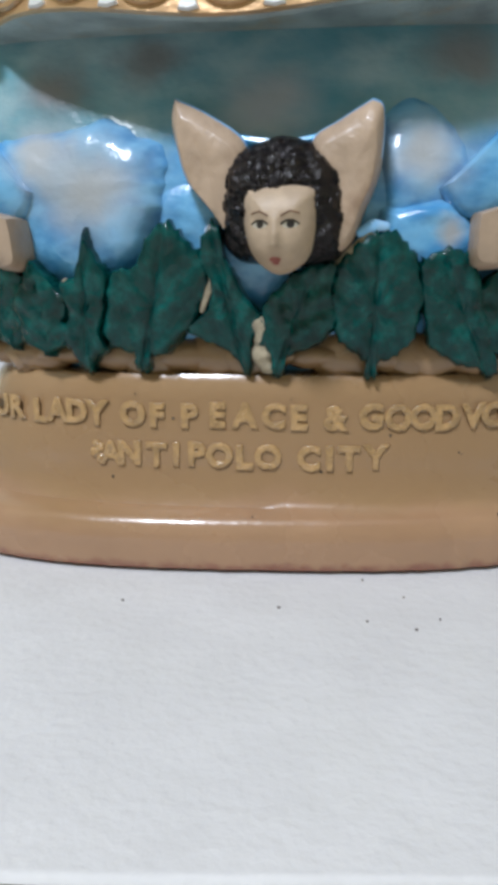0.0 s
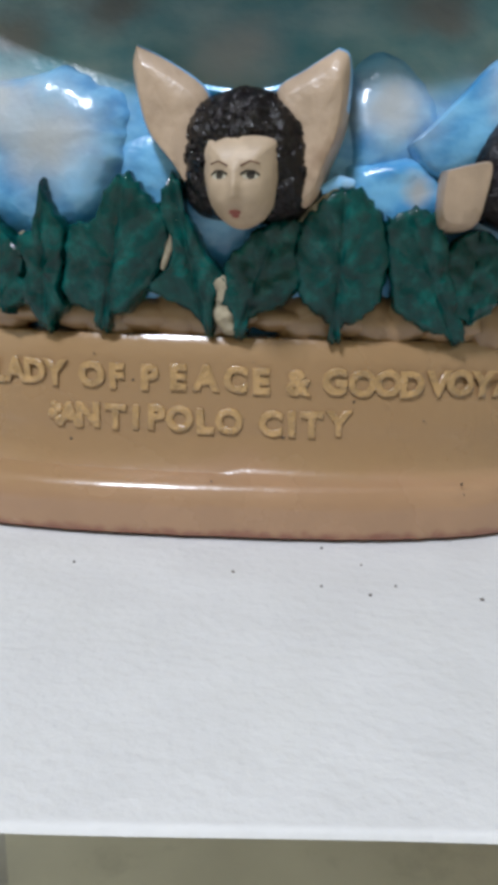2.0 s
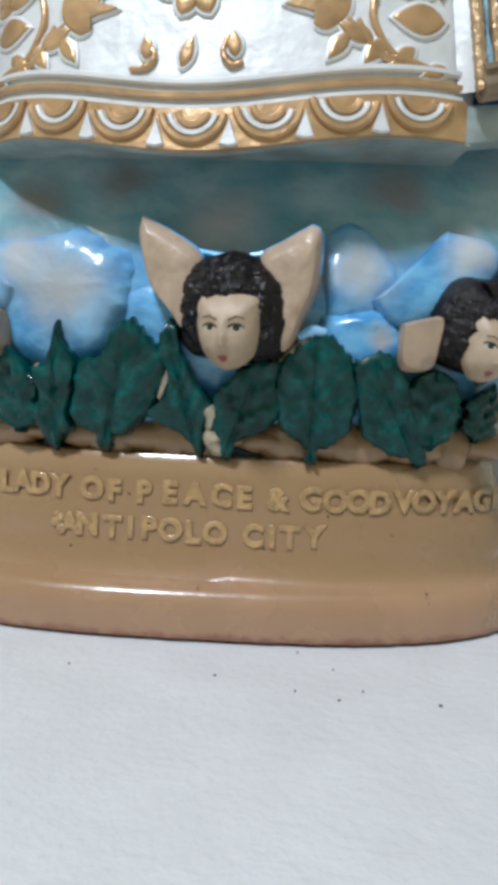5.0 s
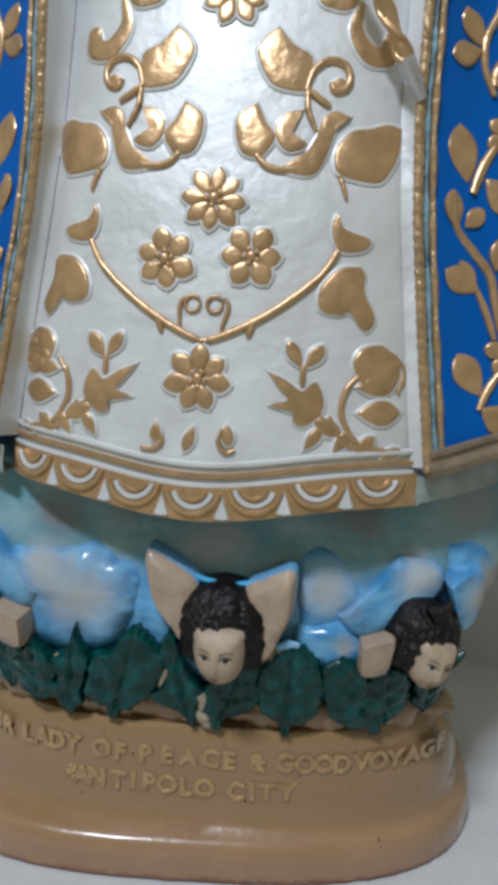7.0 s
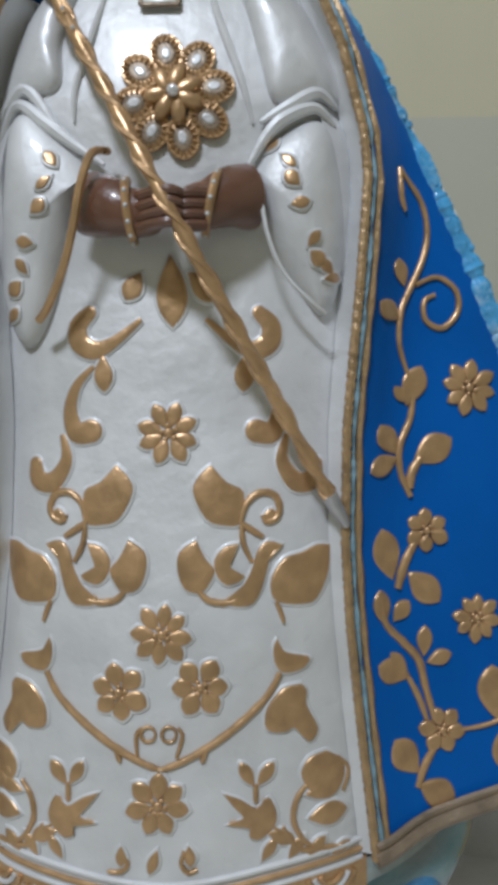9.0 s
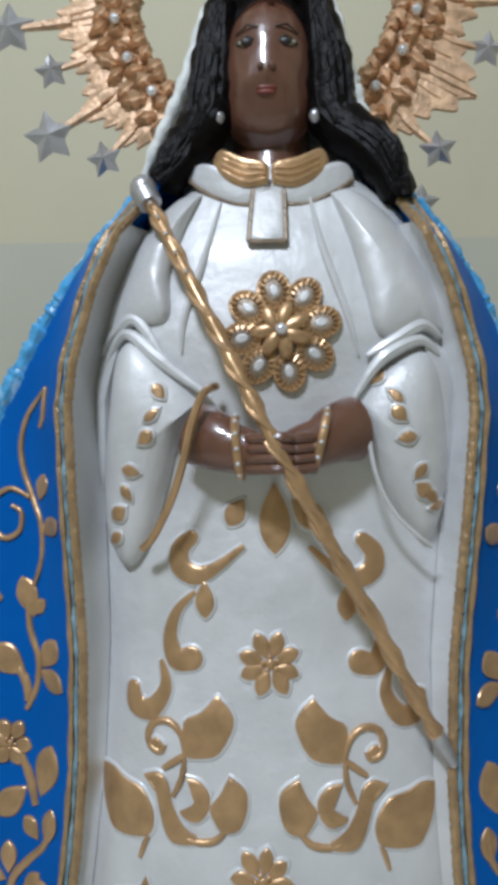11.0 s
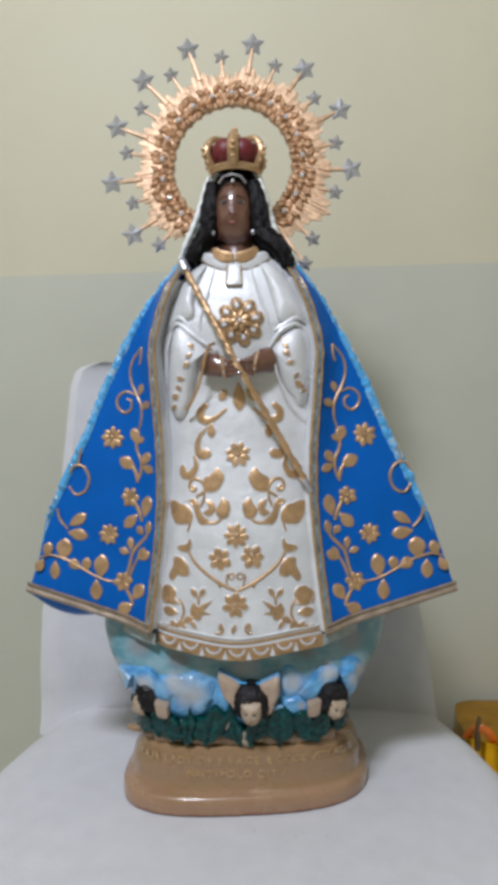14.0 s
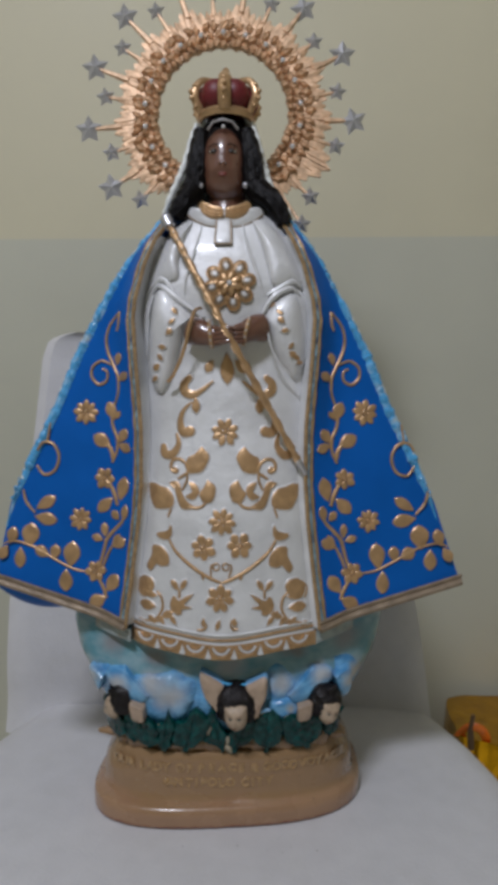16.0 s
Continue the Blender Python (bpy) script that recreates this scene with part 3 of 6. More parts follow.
cut_leaf(((-0.0093, 0.5392), (-0.006, 0.535), (-0.0056, 0.5291), (-0.0029, 0.5247), (-0.0003, 0.5186), (0.0044, 0.5124), (0.006, 0.5092), (0.0018, 0.5042), (0.0016, 0.4966), (-0.0006, 0.4935), (-0.0029, 0.4986), (-0.0099, 0.5035), (-0.0179, 0.5076), (-0.0113, 0.5136), (-0.0096, 0.5215), (-0.0125, 0.5298)), (-0.0006, 0.4939), (-0.0093, 0.5392), 6)
cut_leaf(((0.015, 0.5243), (0.0221, 0.527), (0.0272, 0.5264), (0.0265, 0.5192), (0.0277, 0.5098), (0.0211, 0.5031), (0.0127, 0.4995), (0.0116, 0.4943), (0.0079, 0.4935), (0.0079, 0.4993), (0.0045, 0.5034), (0.0064, 0.5092), (0.0055, 0.514), (0.0109, 0.5204)), (0.0095, 0.4939), (0.0221, 0.527), 7)
cut_leaf(((0.033, 0.5321), (0.0376, 0.5346), (0.0425, 0.5353), (0.0482, 0.531), (0.0515, 0.5245), (0.0527, 0.5153), (0.0507, 0.5056), (0.0461, 0.5004), (0.0405, 0.4976), (0.0401, 0.4931), (0.0366, 0.4939), (0.0368, 0.4985), (0.03, 0.5033), (0.0273, 0.5098), (0.0265, 0.5192), (0.0285, 0.5268)), (0.0384, 0.4934), (0.0399, 0.535), 8)
cut_leaf(((0.0521, 0.5282), (0.0598, 0.5307), (0.065, 0.5294), (0.069, 0.5236), (0.0716, 0.5143), (0.0753, 0.5045), (0.078, 0.4956), (0.0754, 0.4924), (0.0719, 0.4956), (0.0633, 0.4982), (0.0559, 0.504), (0.0537, 0.5137), (0.0519, 0.523)), (0.0755, 0.4928), (0.0574, 0.5303), 9)
leaf(0.0793, 0.4980, 0.0790, 0.5265, 0.0211, 10, ROUND)
leaf(0.0955, 0.5010, 0.1010, 0.5230, 0.0158, 11, POINTED)

# pale plaster left showing between the leaves
def plaster_smear(pts, radius, material=None):
    sh_ = Shape()
    c_ = curve_pts([(x, leaf_y(x, z) - 0.0030, z) for x, z in pts], 6)
    sh_.tube(c_, [radius * (0.5 + 0.6 * math.sin(math.pi * (k + 0.6) / (len(c_) + 0.2))) * (1 + 0.10 * math.sin(k * 1.3)) for k in range(len(c_))], material or SMEAR, 8, squash=0.6)
    part("plaster_smear", sh_, pedestal, "pale unpainted plaster smear")


plaster_smear(((0.0035, 0.511), (0.0062, 0.505), (0.0055, 0.499), (0.0085, 0.495)), 0.0034)
plaster_smear(((-0.0130, 0.513), (-0.0105, 0.520), (-0.0080, 0.527)), 0.0011)
plaster_smear(((0.0270, 0.526), (0.0310, 0.5295), (0.0375, 0.5365)), 0.0014)
plaster_smear(((0.0330, 0.5350), (0.0375, 0.5372), (0.0420, 0.5368)), 0.0016, SKY_BLUE)
plaster_smear(((-0.0560, 0.523), (-0.0545, 0.519), (-0.0550, 0.514)), 0.0014)

# root-like lumps of bare plaster between the leaves and the drum
rl = random.Random(8)
for k in range(22):
    x = -0.100 + 0.0098 * k + rl.uniform(-0.003, 0.003)
    sh = Shape()
    sh.ball((x, drum_y(x) + 0.0080, 0.4990), (rl.uniform(0.008, 0.018), 0.0060, rl.uniform(0.003, 0.011)), TAN, 14, 8, bump=lambda d: 1 + 0.12 * math.sin(7 * d.x + k) * math.cos(5 * d.z))
    part("plaster_lump", sh, pedestal)


WINGS = (((-0.0302, 0.0332), (-0.0314, 0.0282), (-0.0304, 0.0212), (-0.0274, 0.0112), (-0.0200, 0.0022), (-0.0125, -0.0075), (-0.0085, -0.0035), (-0.0100, 0.0090), (-0.0098, 0.0205), (-0.0200, 0.0283)),
         ((0.0248, 0.0304), (0.0278, 0.0286), (0.0282, 0.0212), (0.0270, 0.0112), (0.0230, 0.0012), (0.0198, -0.0068), (0.0128, -0.0115), (0.0120, -0.0028), (0.0110, 0.0092), (0.0085, 0.0205), (0.0165, 0.0258)))


def wing_mesh(pts, back=0.012, depth=0.0125):
    """A thick beige wing: a broad bevel round a flat face; light blue on the bevel's upper side is part blue paint,
    part painted-in light.
    """
    edge = [(v.x, v.y) for v in curve_pts([(x, z, 0) for x, z in pts + pts[:1]], 5)[:-1]]
    cx, cz = sum(p[0] for p in edge) / len(edge), sum(p[1] for p in edge) / len(edge)
    rings_ = []
    for u, h, dz in ((1.0, 0.0, 0), (1.0, 0.62, 0), (0.975, 0.72, -0.0002), (0.80, 0.97, -0.0014), (0.75, 1.0, -0.0016), (0.5, 1.02, -0.001), (0.25, 1.02, -0.0005), (0.04, 1.02, 0)):
        rings_.append([(cx + (x - cx) * u, back - depth * h - 0.0005 * noise.noise(((cx + (x - cx) * u) * 260, (cz + (z - cz) * u) * 260, 3)) * (h > 0.9), cz + (z - cz) * u + dz) for x, z in edge])
    sh = Shape()
    sh.rings(rings_[2:], WING, cap1=True)
    k = len(edge)
    for j in range(k):
        (ax, az), (bx, bz) = edge[j], edge[(j + 1) % k]
        up = ((az + bz) / 2 - cz) / 0.02 + 0.15
        for a_, b_ in ((0, 1), (1, 2)):
            sh.add([rings_[a_][j], rings_[a_][(j + 1) % k], rings_[b_][(j + 1) % k], rings_[b_][j]], [(0, 1, 2, 3)], SKY_BLUE if up > 0.35 else WING)
    return sh


def radial(edge, x, z):
    """How far (x, z) lies from the middle of an outline, 1 on the outline itself."""
    cx, cz = sum(p[0] for p in edge) / len(edge), sum(p[1] for p in edge) / len(edge)
    d, e, best = x - cx, z - cz, 0.0
    for (ax, az), (bx, bz) in zip(edge, edge[1:] + edge[:1]):
        ux, uz, vx, vz = ax - cx, az - cz, bx - ax, bz - az
        det = vx * e - vz * d
        if abs(det) > 1e-14:
            k, w = (uz * vx - ux * vz) / det, (uz * d - ux * e) / det
            if -0.001 <= w <= 1.001 and k > 0:
                best = max(best, 1 / k)
    return best


HAIR = tuple((0.0008 + (x - 0.0008) * 1.16, 0.003 + (z - 0.003) * 1.10) for x, z in ((0.0002, 0.0206), (-0.0085, 0.0186), (-0.0128, 0.0145), (-0.0150, 0.0072), (-0.0150, 0.0000), (-0.0142, -0.0062), (-0.0110, -0.0100), (-0.0055, -0.0112), (0.0008, -0.0118), (0.0088, -0.0115), (0.0140, -0.0100), (0.0166, -0.0048), (0.0168, 0.0042), (0.0152, 0.0125), (0.0088, 0.0186)))
FACE = ((-0.0066, 0.0068), (0.0010, 0.0078), (0.0090, 0.0068), (0.0102, 0.0034), (0.0100, -0.0036), (0.0090, -0.0084), (0.0062, -0.0122), (0.0014, -0.0142), (-0.0030, -0.0122), (-0.0060, -0.0084), (-0.0076, -0.0026), (-0.0077, 0.0038))
FACE = tuple((0.0012 + (x - 0.0012) * 1.10, -0.003 + (z + 0.003) * 1.07) for x, z in FACE)


def smooth_edge(pts, n):
    return [(v.x, v.y) for v in curve_pts([(x, z, 0) for x, z in pts + pts[:1]], n)[:-1]]


def cherub_mesh():
    """Winged head, local origin between the eyes, looking along -y."""
    sh = Shape()
    hair, face = smooth_edge(HAIR, 12), smooth_edge(FACE, 5)
    cx, cz = sum(p[0] for p in hair) / len(hair), sum(p[1] for p in hair) / len(hair)
    rings_ = []
    for k in range(41):
        u = math.cos(math.pi * 0.5 * k / 40.5)
        row = []
        for x, z in hair:
            px_, pz_ = cx + (x - cx) * u, cz + (z - cz) * u
            curl = 0.0016 * noise.noise((px_ * 300, pz_ * 300, 1)) + 0.0014 * abs(noise.noise((px_ * 560, pz_ * 560, 4))) + 0.0007 * noise.noise((px_ * 1300, pz_ * 1300, 9))
            row.append((px_ * (1 + 0.02 * noise.noise((x * 400, z * 400, 2))), 0.0070 - 0.0158 * (1 - u ** 2.6) ** 0.55 - curl, pz_))
        rings_.append(row)
    sh.rings([[(x, 0.012, z) for x, y, z in rings_[0]]] + rings_, CURLS, cap1=True)

    def front(x, z):
        r = min(1.0, radial(face, x, z))
        y = -0.0068 - 0.0076 * (1 - r ** 2.4) ** 0.72
        nose = 0.0016 * math.exp(-(((x - 0.0010) / 0.0014) ** 2)) * max(0.0, min(1.0, (0.0015 - z) / 0.006)) * (1 if z > -0.0072 else max(0.0, 1 - (-0.0072 - z) / 0.0014))
        socket = 0.0008 * sum(math.exp(-(((x - ex) / 0.0026) ** 2 + ((z + 0.0015) / 0.0018) ** 2)) for ex in (-0.0032, 0.0050))
        cheek = 0.0004 * sum(math.exp(-(((x - ex) / 0.0030) ** 2 + ((z + 0.0080) / 0.0030) ** 2)) for ex in (-0.0038, 0.0062))
        return y - nose + socket - cheek

    fx, fz = sum(p[0] for p in face) / len(face), sum(p[1] for p in face) / len(face)
    rings_ = []
    for k in range(27):
        u = 1 - (k / 26.4) ** 1.3
        rings_.append([(fx + (x - fx) * u, front(fx + (x - fx) * u, fz + (z - fz) * u), fz + (z - fz) * u) for x, z in face])
    sh.rings([[(x, -0.004, z) for x, z in face]] + rings_, CREAM, cap1=True)

    def mark(cx_, cz_, rx, rz, material, lift=0.00025):
        sh.relief([(cx_ + rx * math.cos(t), cz_ + rz * math.sin(t)) for t in [2 * math.pi * k / 12 for k in range(12)]], front, lift, material, sink=0.0008)

    def line(pts, r, material):
        sh.tube([(x, front(x, z) - 0.0001, z) for x, z in pts], r, material, 6)

    for ex, sx in ((-0.0032, -1), (0.0050, 1)):
        mark(ex, -0.0019, 0.0021, 0.0009, EYE_WHITE, 0.00015)
        mark(ex + 0.0001, -0.0018, 0.0011, 0.00095, DARK, 0.0003)
        line(((ex - 0.0023, -0.0016), (ex - 0.0010, -0.0008), (ex + 0.0008, -0.0008), (ex + 0.0023, -0.0017)), 0.00028, DARK)
        line(((ex - sx * 0.0024, 0.0004), (ex, 0.0016), (ex + sx * 0.0024, 0.0010)), 0.00022, BROWN)
    mark(0.0008, -0.0108, 0.0017, 0.0007, LIP)
    mark(0.0009, -0.0117, 0.0011, 0.0005, LIP)
    return sh


ch = part("cherub_head", cherub_mesh(), pedestal, "angel head with black curly hair")
ch.matrix_world = pose(0.0112, -0.0085, 0.5390, 4, 0, -3)
for w_ in WINGS:
    part("wing", wing_mesh(w_), ch, "beige wing with a light blue rim")
sh = Shape()
sh.tube(curve_pts([(-0.0125, 0.006, 0.0220), (-0.004, 0.005, 0.0205), (0.004, 0.005, 0.0203), (0.0105, 0.006, 0.0215)], 5), 0.0013, CYAN, 8)
part("hair_ribbon", sh, ch, "light blue ridge between the wings")
SIDE_BLUE = ((0.056, 0.548), (0.061, 0.5525), (0.070, 0.562), (0.078, 0.571), (0.082, 0.5715), (0.094, 0.5695), (0.099, 0.562), (0.092, 0.552), (0.080, 0.545), (0.074, 0.541), (0.066, 0.539), (0.060, 0.542))
SIDE_FAR = ((0.098, 0.563), (0.106, 0.568), (0.1135, 0.5685), (0.1160, 0.556), (0.1150, 0.541), (0.109, 0.539), (0.103, 0.549))
SIDE_BEIGE = ((0.0655, 0.5405), (0.0725, 0.5425), (0.0790, 0.5430), (0.0785, 0.5340), (0.0760, 0.5265), (0.0665, 0.5260), (0.0650, 0.5330))
for sg, m in ((1, pose(0.0905, 0.0062, 0.5368, 8, 14, 27)), (-1, pose(-0.0935, 0.0100, 0.5375, 12, -14, -78))):
    c2 = new("cherub_head", ch.data)
    c2.parent = pedestal
    c2.matrix_world = m @ Matrix.Diagonal((0.88, 0.88, 0.88, 1))
    tagged(c2, "angel head with black curly hair, tilted outward")
    sh = Shape()
    sh.tube(curve_pts([(sg * -0.004, -0.001, 0.016), (sg * 0.001, -0.002, 0.021), (sg * 0.003, -0.002, 0.026)], 5), [0.0050, 0.0047, 0.0043, 0.0040, 0.0036, 0.0031, 0.0026, 0.0021, 0.0015, 0.0010, 0.0005], CURLS, 10)
    part("hair_tuft", sh, c2, "pointed tuft of black hair")
    for pts, ma, th, lift, lab in ((SIDE_BLUE, PUFF_BLUE, 0.0075, 0.0, "light blue feathered wing"), (SIDE_FAR, PUFF_BLUE, 0.0080, 0.006, "pale blue wing tip"), (SIDE_BEIGE, WING, 0.0115, 0.0060, "short beige wing")):
        sh = Shape()
        c_ = smooth_edge(tuple((sg * x if sg > 0 else sg * x - (0.002 if ma is WING else 0.007), z) for x, z in pts), 4)
        sh.relief(c_, lambda x, z, k=lift: bank_y(x, z) - k, th, ma, dome=0.02, inset=0.16, sink=0.010)
        part("wing", sh, pedestal, lab)
sh = Shape()
sh.tube(curve_pts([(0.090, 0.002, 0.5225), (0.099, 0.004, 0.5285), (0.1065, 0.006, 0.5375)], 5), [0.0011 + 0.0005 * math.sin(k) for k in range(11)], GREEN, 8)
part("leaf_stalk", sh, pedestal)


def glyph_mesh(ch_, size):
    cu = bpy.data.curves.new("letter", "FONT")
    cu.body, cu.size, cu.extrude, cu.bevel_depth, cu.bevel_resolution, cu.offset = ch_, size, 0.0003, 0.00045, 2, 0.00018
    cu.align_x, cu.resolution_u = "CENTER", 4
    ob = bpy.data.objects.new("letter_curve", cu)
    scene.collection.objects.link(ob)
    bpy.context.view_layer.update()
    me = bpy.data.meshes.new_from_object(ob.evaluated_get(bpy.context.evaluated_depsgraph_get()))
    bpy.data.objects.remove(ob)
    return me


def inscription(text, places, z, size, jitter):
    """Raised letters bent onto the drum."""
    for ch_, place in zip(text, places):
        x = 0.0125 + (place - 440) * 0.000180
        me = glyph_mesh(ch_, size)
        dz = jitter.uniform(-0.0003, 0.0003)
        tilt = jitter.uniform(-0.03, 0.03)
        for v in me.vertices:
            gx, gz, d = v.co.x * 1.0, v.co.y, v.co.z
            xx = x + gx * math.cos(tilt) - gz * math.sin(tilt)
            wob = noise.noise_vector((xx * 420, gz * 420, place))
            v.co = (xx + 0.00032 * wob.x, drum_y(xx) - d * 0.65 - 0.0003 + 0.00025 * wob.y, z + dz + gz + gx * math.sin(tilt) + 0.00032 * wob.z)
        me.materials.clear()
        me.materials.append(LETTER)
        me.shade_smooth()
        me.set_sharp_from_angle(angle=radians(50))
        ob = new("letter", me)
        ob.parent = pedestal


jit = random.Random(5)
inscription("OURLADYOFPEACE&GOODVOYAGE", (-172, -130, -90, -32, 8, 48, 90, 160, 205, 266, 315, 366, 417, 462, 525, 590, 637, 681, 722, 770, 808, 850, 893, 935, 974), 0.4766, 0.0104, jit)
inscription("ANTIPOLOCITY", (115, 152, 203, 240, 276, 320, 364, 408, 480, 518, 553, 600), 0.4633, 0.0104, jit)
sh = Shape()
for dx, dz, r in ((0, 0, 0.0022), (0.0018, 0.0018, 0.0018), (0.002, -0.002, 0.002), (0.0002, 0.003, 0.0014)):
    sh.ball((-0.0515 + dx, drum_y(-0.0515 + dx), 0.4665 + dz), (r, 0.0011, r), LETTER, 12, 8)
part("plaster_blob", sh, pedestal)


# ---- statue ----
GOWN_Y = [(0.585, -0.0200), (0.639, -0.0150), (0.703, -0.0070), (0.779, 0.0080), (0.84, 0.0160), (0.907, 0.0130), (0.94, 0.0200), (0.96, 0.028), (0.99, 0.040)]
GOWN_W = [(0.585, 0.0830), (0.62, 0.0828), (0.66, 0.0785), (0.70, 0.0742), (0.745, 0.0722), (0.797, 0.0732), (0.85, 0.0772), (0.886, 0.078), (0.934, 0.0635), (0.957, 0.054), (0.968, 0.042), (0.977, 0.026)]


def gown_y(x, z):
    w = lerp(GOWN_W, z)
    y = lerp(GOWN_Y, z) + 2.3 * min(abs(x), 0.09) ** 2
    return y + (0.004 if x > 0 else 0.017) * (min(1.0, abs(x) / w)) ** 7


def hem_z(x):
    return 0.587 + 0.0085 * (1 - math.exp(-(x / 0.045) ** 2))


def mantle_out(z):
    return lerp([(0.60, 0.2135), (0.645, 0.2115), (0.69, 0.197), (0.713, 0.190), (0.753, 0.173), (0.80, 0.1500), (0.846, 0.132), (0.886, 0.112), (0.932, 0.0865), (0.96, 0.064), (0.985, 0.050), (1.01, 0.040), (1.04, 0.032), (1.06, 0.026), (1.075, 0.014), (1.08, 0.004)], z)


def left_more(z):
    """The left half of the mantle spreads a little wider."""
    return 0.006 * max(0.0, min(1.0, (z - 0.645) / 0.05, (0.95 - z) / 0.04))


def mantle_in(z):
    return lerp([(0.60, 0.0850), (0.62, 0.0826), (0.66, 0.0778), (0.70, 0.0735), (0.735, 0.0712), (0.78, 0.0714), (0.81, 0.0738), (0.84, 0.0765), (0.877, 0.0788), (0.894, 0.0770), (0.925, 0.0685), (0.945, 0.0595), (0.957, 0.0540), (0.985, 0.043), (1.01, 0.034), (1.04, 0.026), (1.06, 0.020), (1.075, 0.010), (1.08, 0.002)], z)


def mantle_y(x, z):
    return 0.010 + 0.13 * (z - 0.65) + 0.09 * (abs(x) - 0.08) - (0.010 + 0.085 * max(0.0, z - 0.70)) * max(0.0, min(1.0, (0.975 - z) / 0.03)) * math.exp(-((abs(x) - mantle_in(z)) / 0.016) ** 2)


st = Shape()
rings = []
NX = 36
for k in range(60):
    zc = 0.587 + (0.977 - 0.587) * k / 59
    w = lerp(GOWN_W, zc)
    fade = max(0, 1 - (zc - 0.587) / 0.08)
    ring = []
    for i in range(NX + 1):
        x = w * (-1 + 2 * i / NX)
        z = zc + (hem_z(x) - 0.587) * fade
        ring.append((x, gown_y(x, z), z))
    ring += [(w * 0.92, 0.055, zc + 0.01 * fade), (0, 0.075, zc), (-w * 0.92, 0.055, zc + 0.01 * fade)]
    rings.append(ring)
st.rings(rings, SILVER_WHITE, cap1=True)
st.rings([rings[0], [(x * 0.97, y + 0.002, z - 0.0004) for x, y, z in rings[0]]], LINING, cap1=True)

rings = []
for k in range(64):
    v = k / 63
    zc = 0.608 + (1.08 - 0.608) * v
    up = 0.036 * (1 - v) ** 3
    ring = []
    dep = lerp([(0.60, 0.105), (0.80, 0.085), (0.95, 0.062), (1.05, 0.04), (1.08, 0.012)], zc)
    for sgn in (1, -1):
        side = []
        for i in range(11):
            q = i / 10
            x = mantle_in(zc) * (1 - q) + (mantle_out(zc + up) + (left_more(zc) if sgn < 0 else 0)) * q
            z = zc + up * q
            side.append((sgn * x, mantle_y(x, z) + 0.004 * max(0, q - 0.85) / 0.15, z))
        if sgn == 1:
            ring += side
            xo, yo, zo = side[-1]
            for i in range(1, 24):
                t = math.pi * i / 24
                ring.append((xo * math.cos(t) - (left_more(zc) if i > 12 else 0), yo + 0.006 + dep * math.sin(t) ** 0.8, zo))
        else:
            ring += side[::-1]
    xi = mantle_in(zc)
    ring += [(-xi * 1.02, mantle_y(xi, zc) + 0.05, zc), (xi * 1.02, mantle_y(xi, zc) + 0.05, zc)]
    rings.append(ring)
cut = 50
st.rings(rings[:cut + 1], BLUE, cap0=True)
st.rings(rings[cut:], FRINGE, cap1=True)


for sgn in (1, -1):
    strip = []
    for k in range(31):
        z = 0.610 + 0.341 * k / 30
        xi = mantle_in(z)
        strip.append([(sgn * (xi + 0.0006), mantle_y(xi, z) - 0.0006, z), (sgn * (xi - 0.0015), (mantle_y(xi, z) + gown_y(sgn * (xi - 0.006), z)) / 2, z), (sgn * (xi - 0.006), gown_y(sgn * (xi - 0.006), z) - 0.0004, z)])
    st.rings(strip, SILVER_WHITE, closed=False)


# gold and pale trims on the mantle's edges
def edge_line(sgn, off, lift, z0=0.609, z1=0.965, n=60):
    out = []
    for k in range(n + 1):
        z = z0 + (z1 - z0) * k / n
        x = mantle_in(z) + off
        out.append((sgn * x, mantle_y(x, z) - lift, z))
    return out


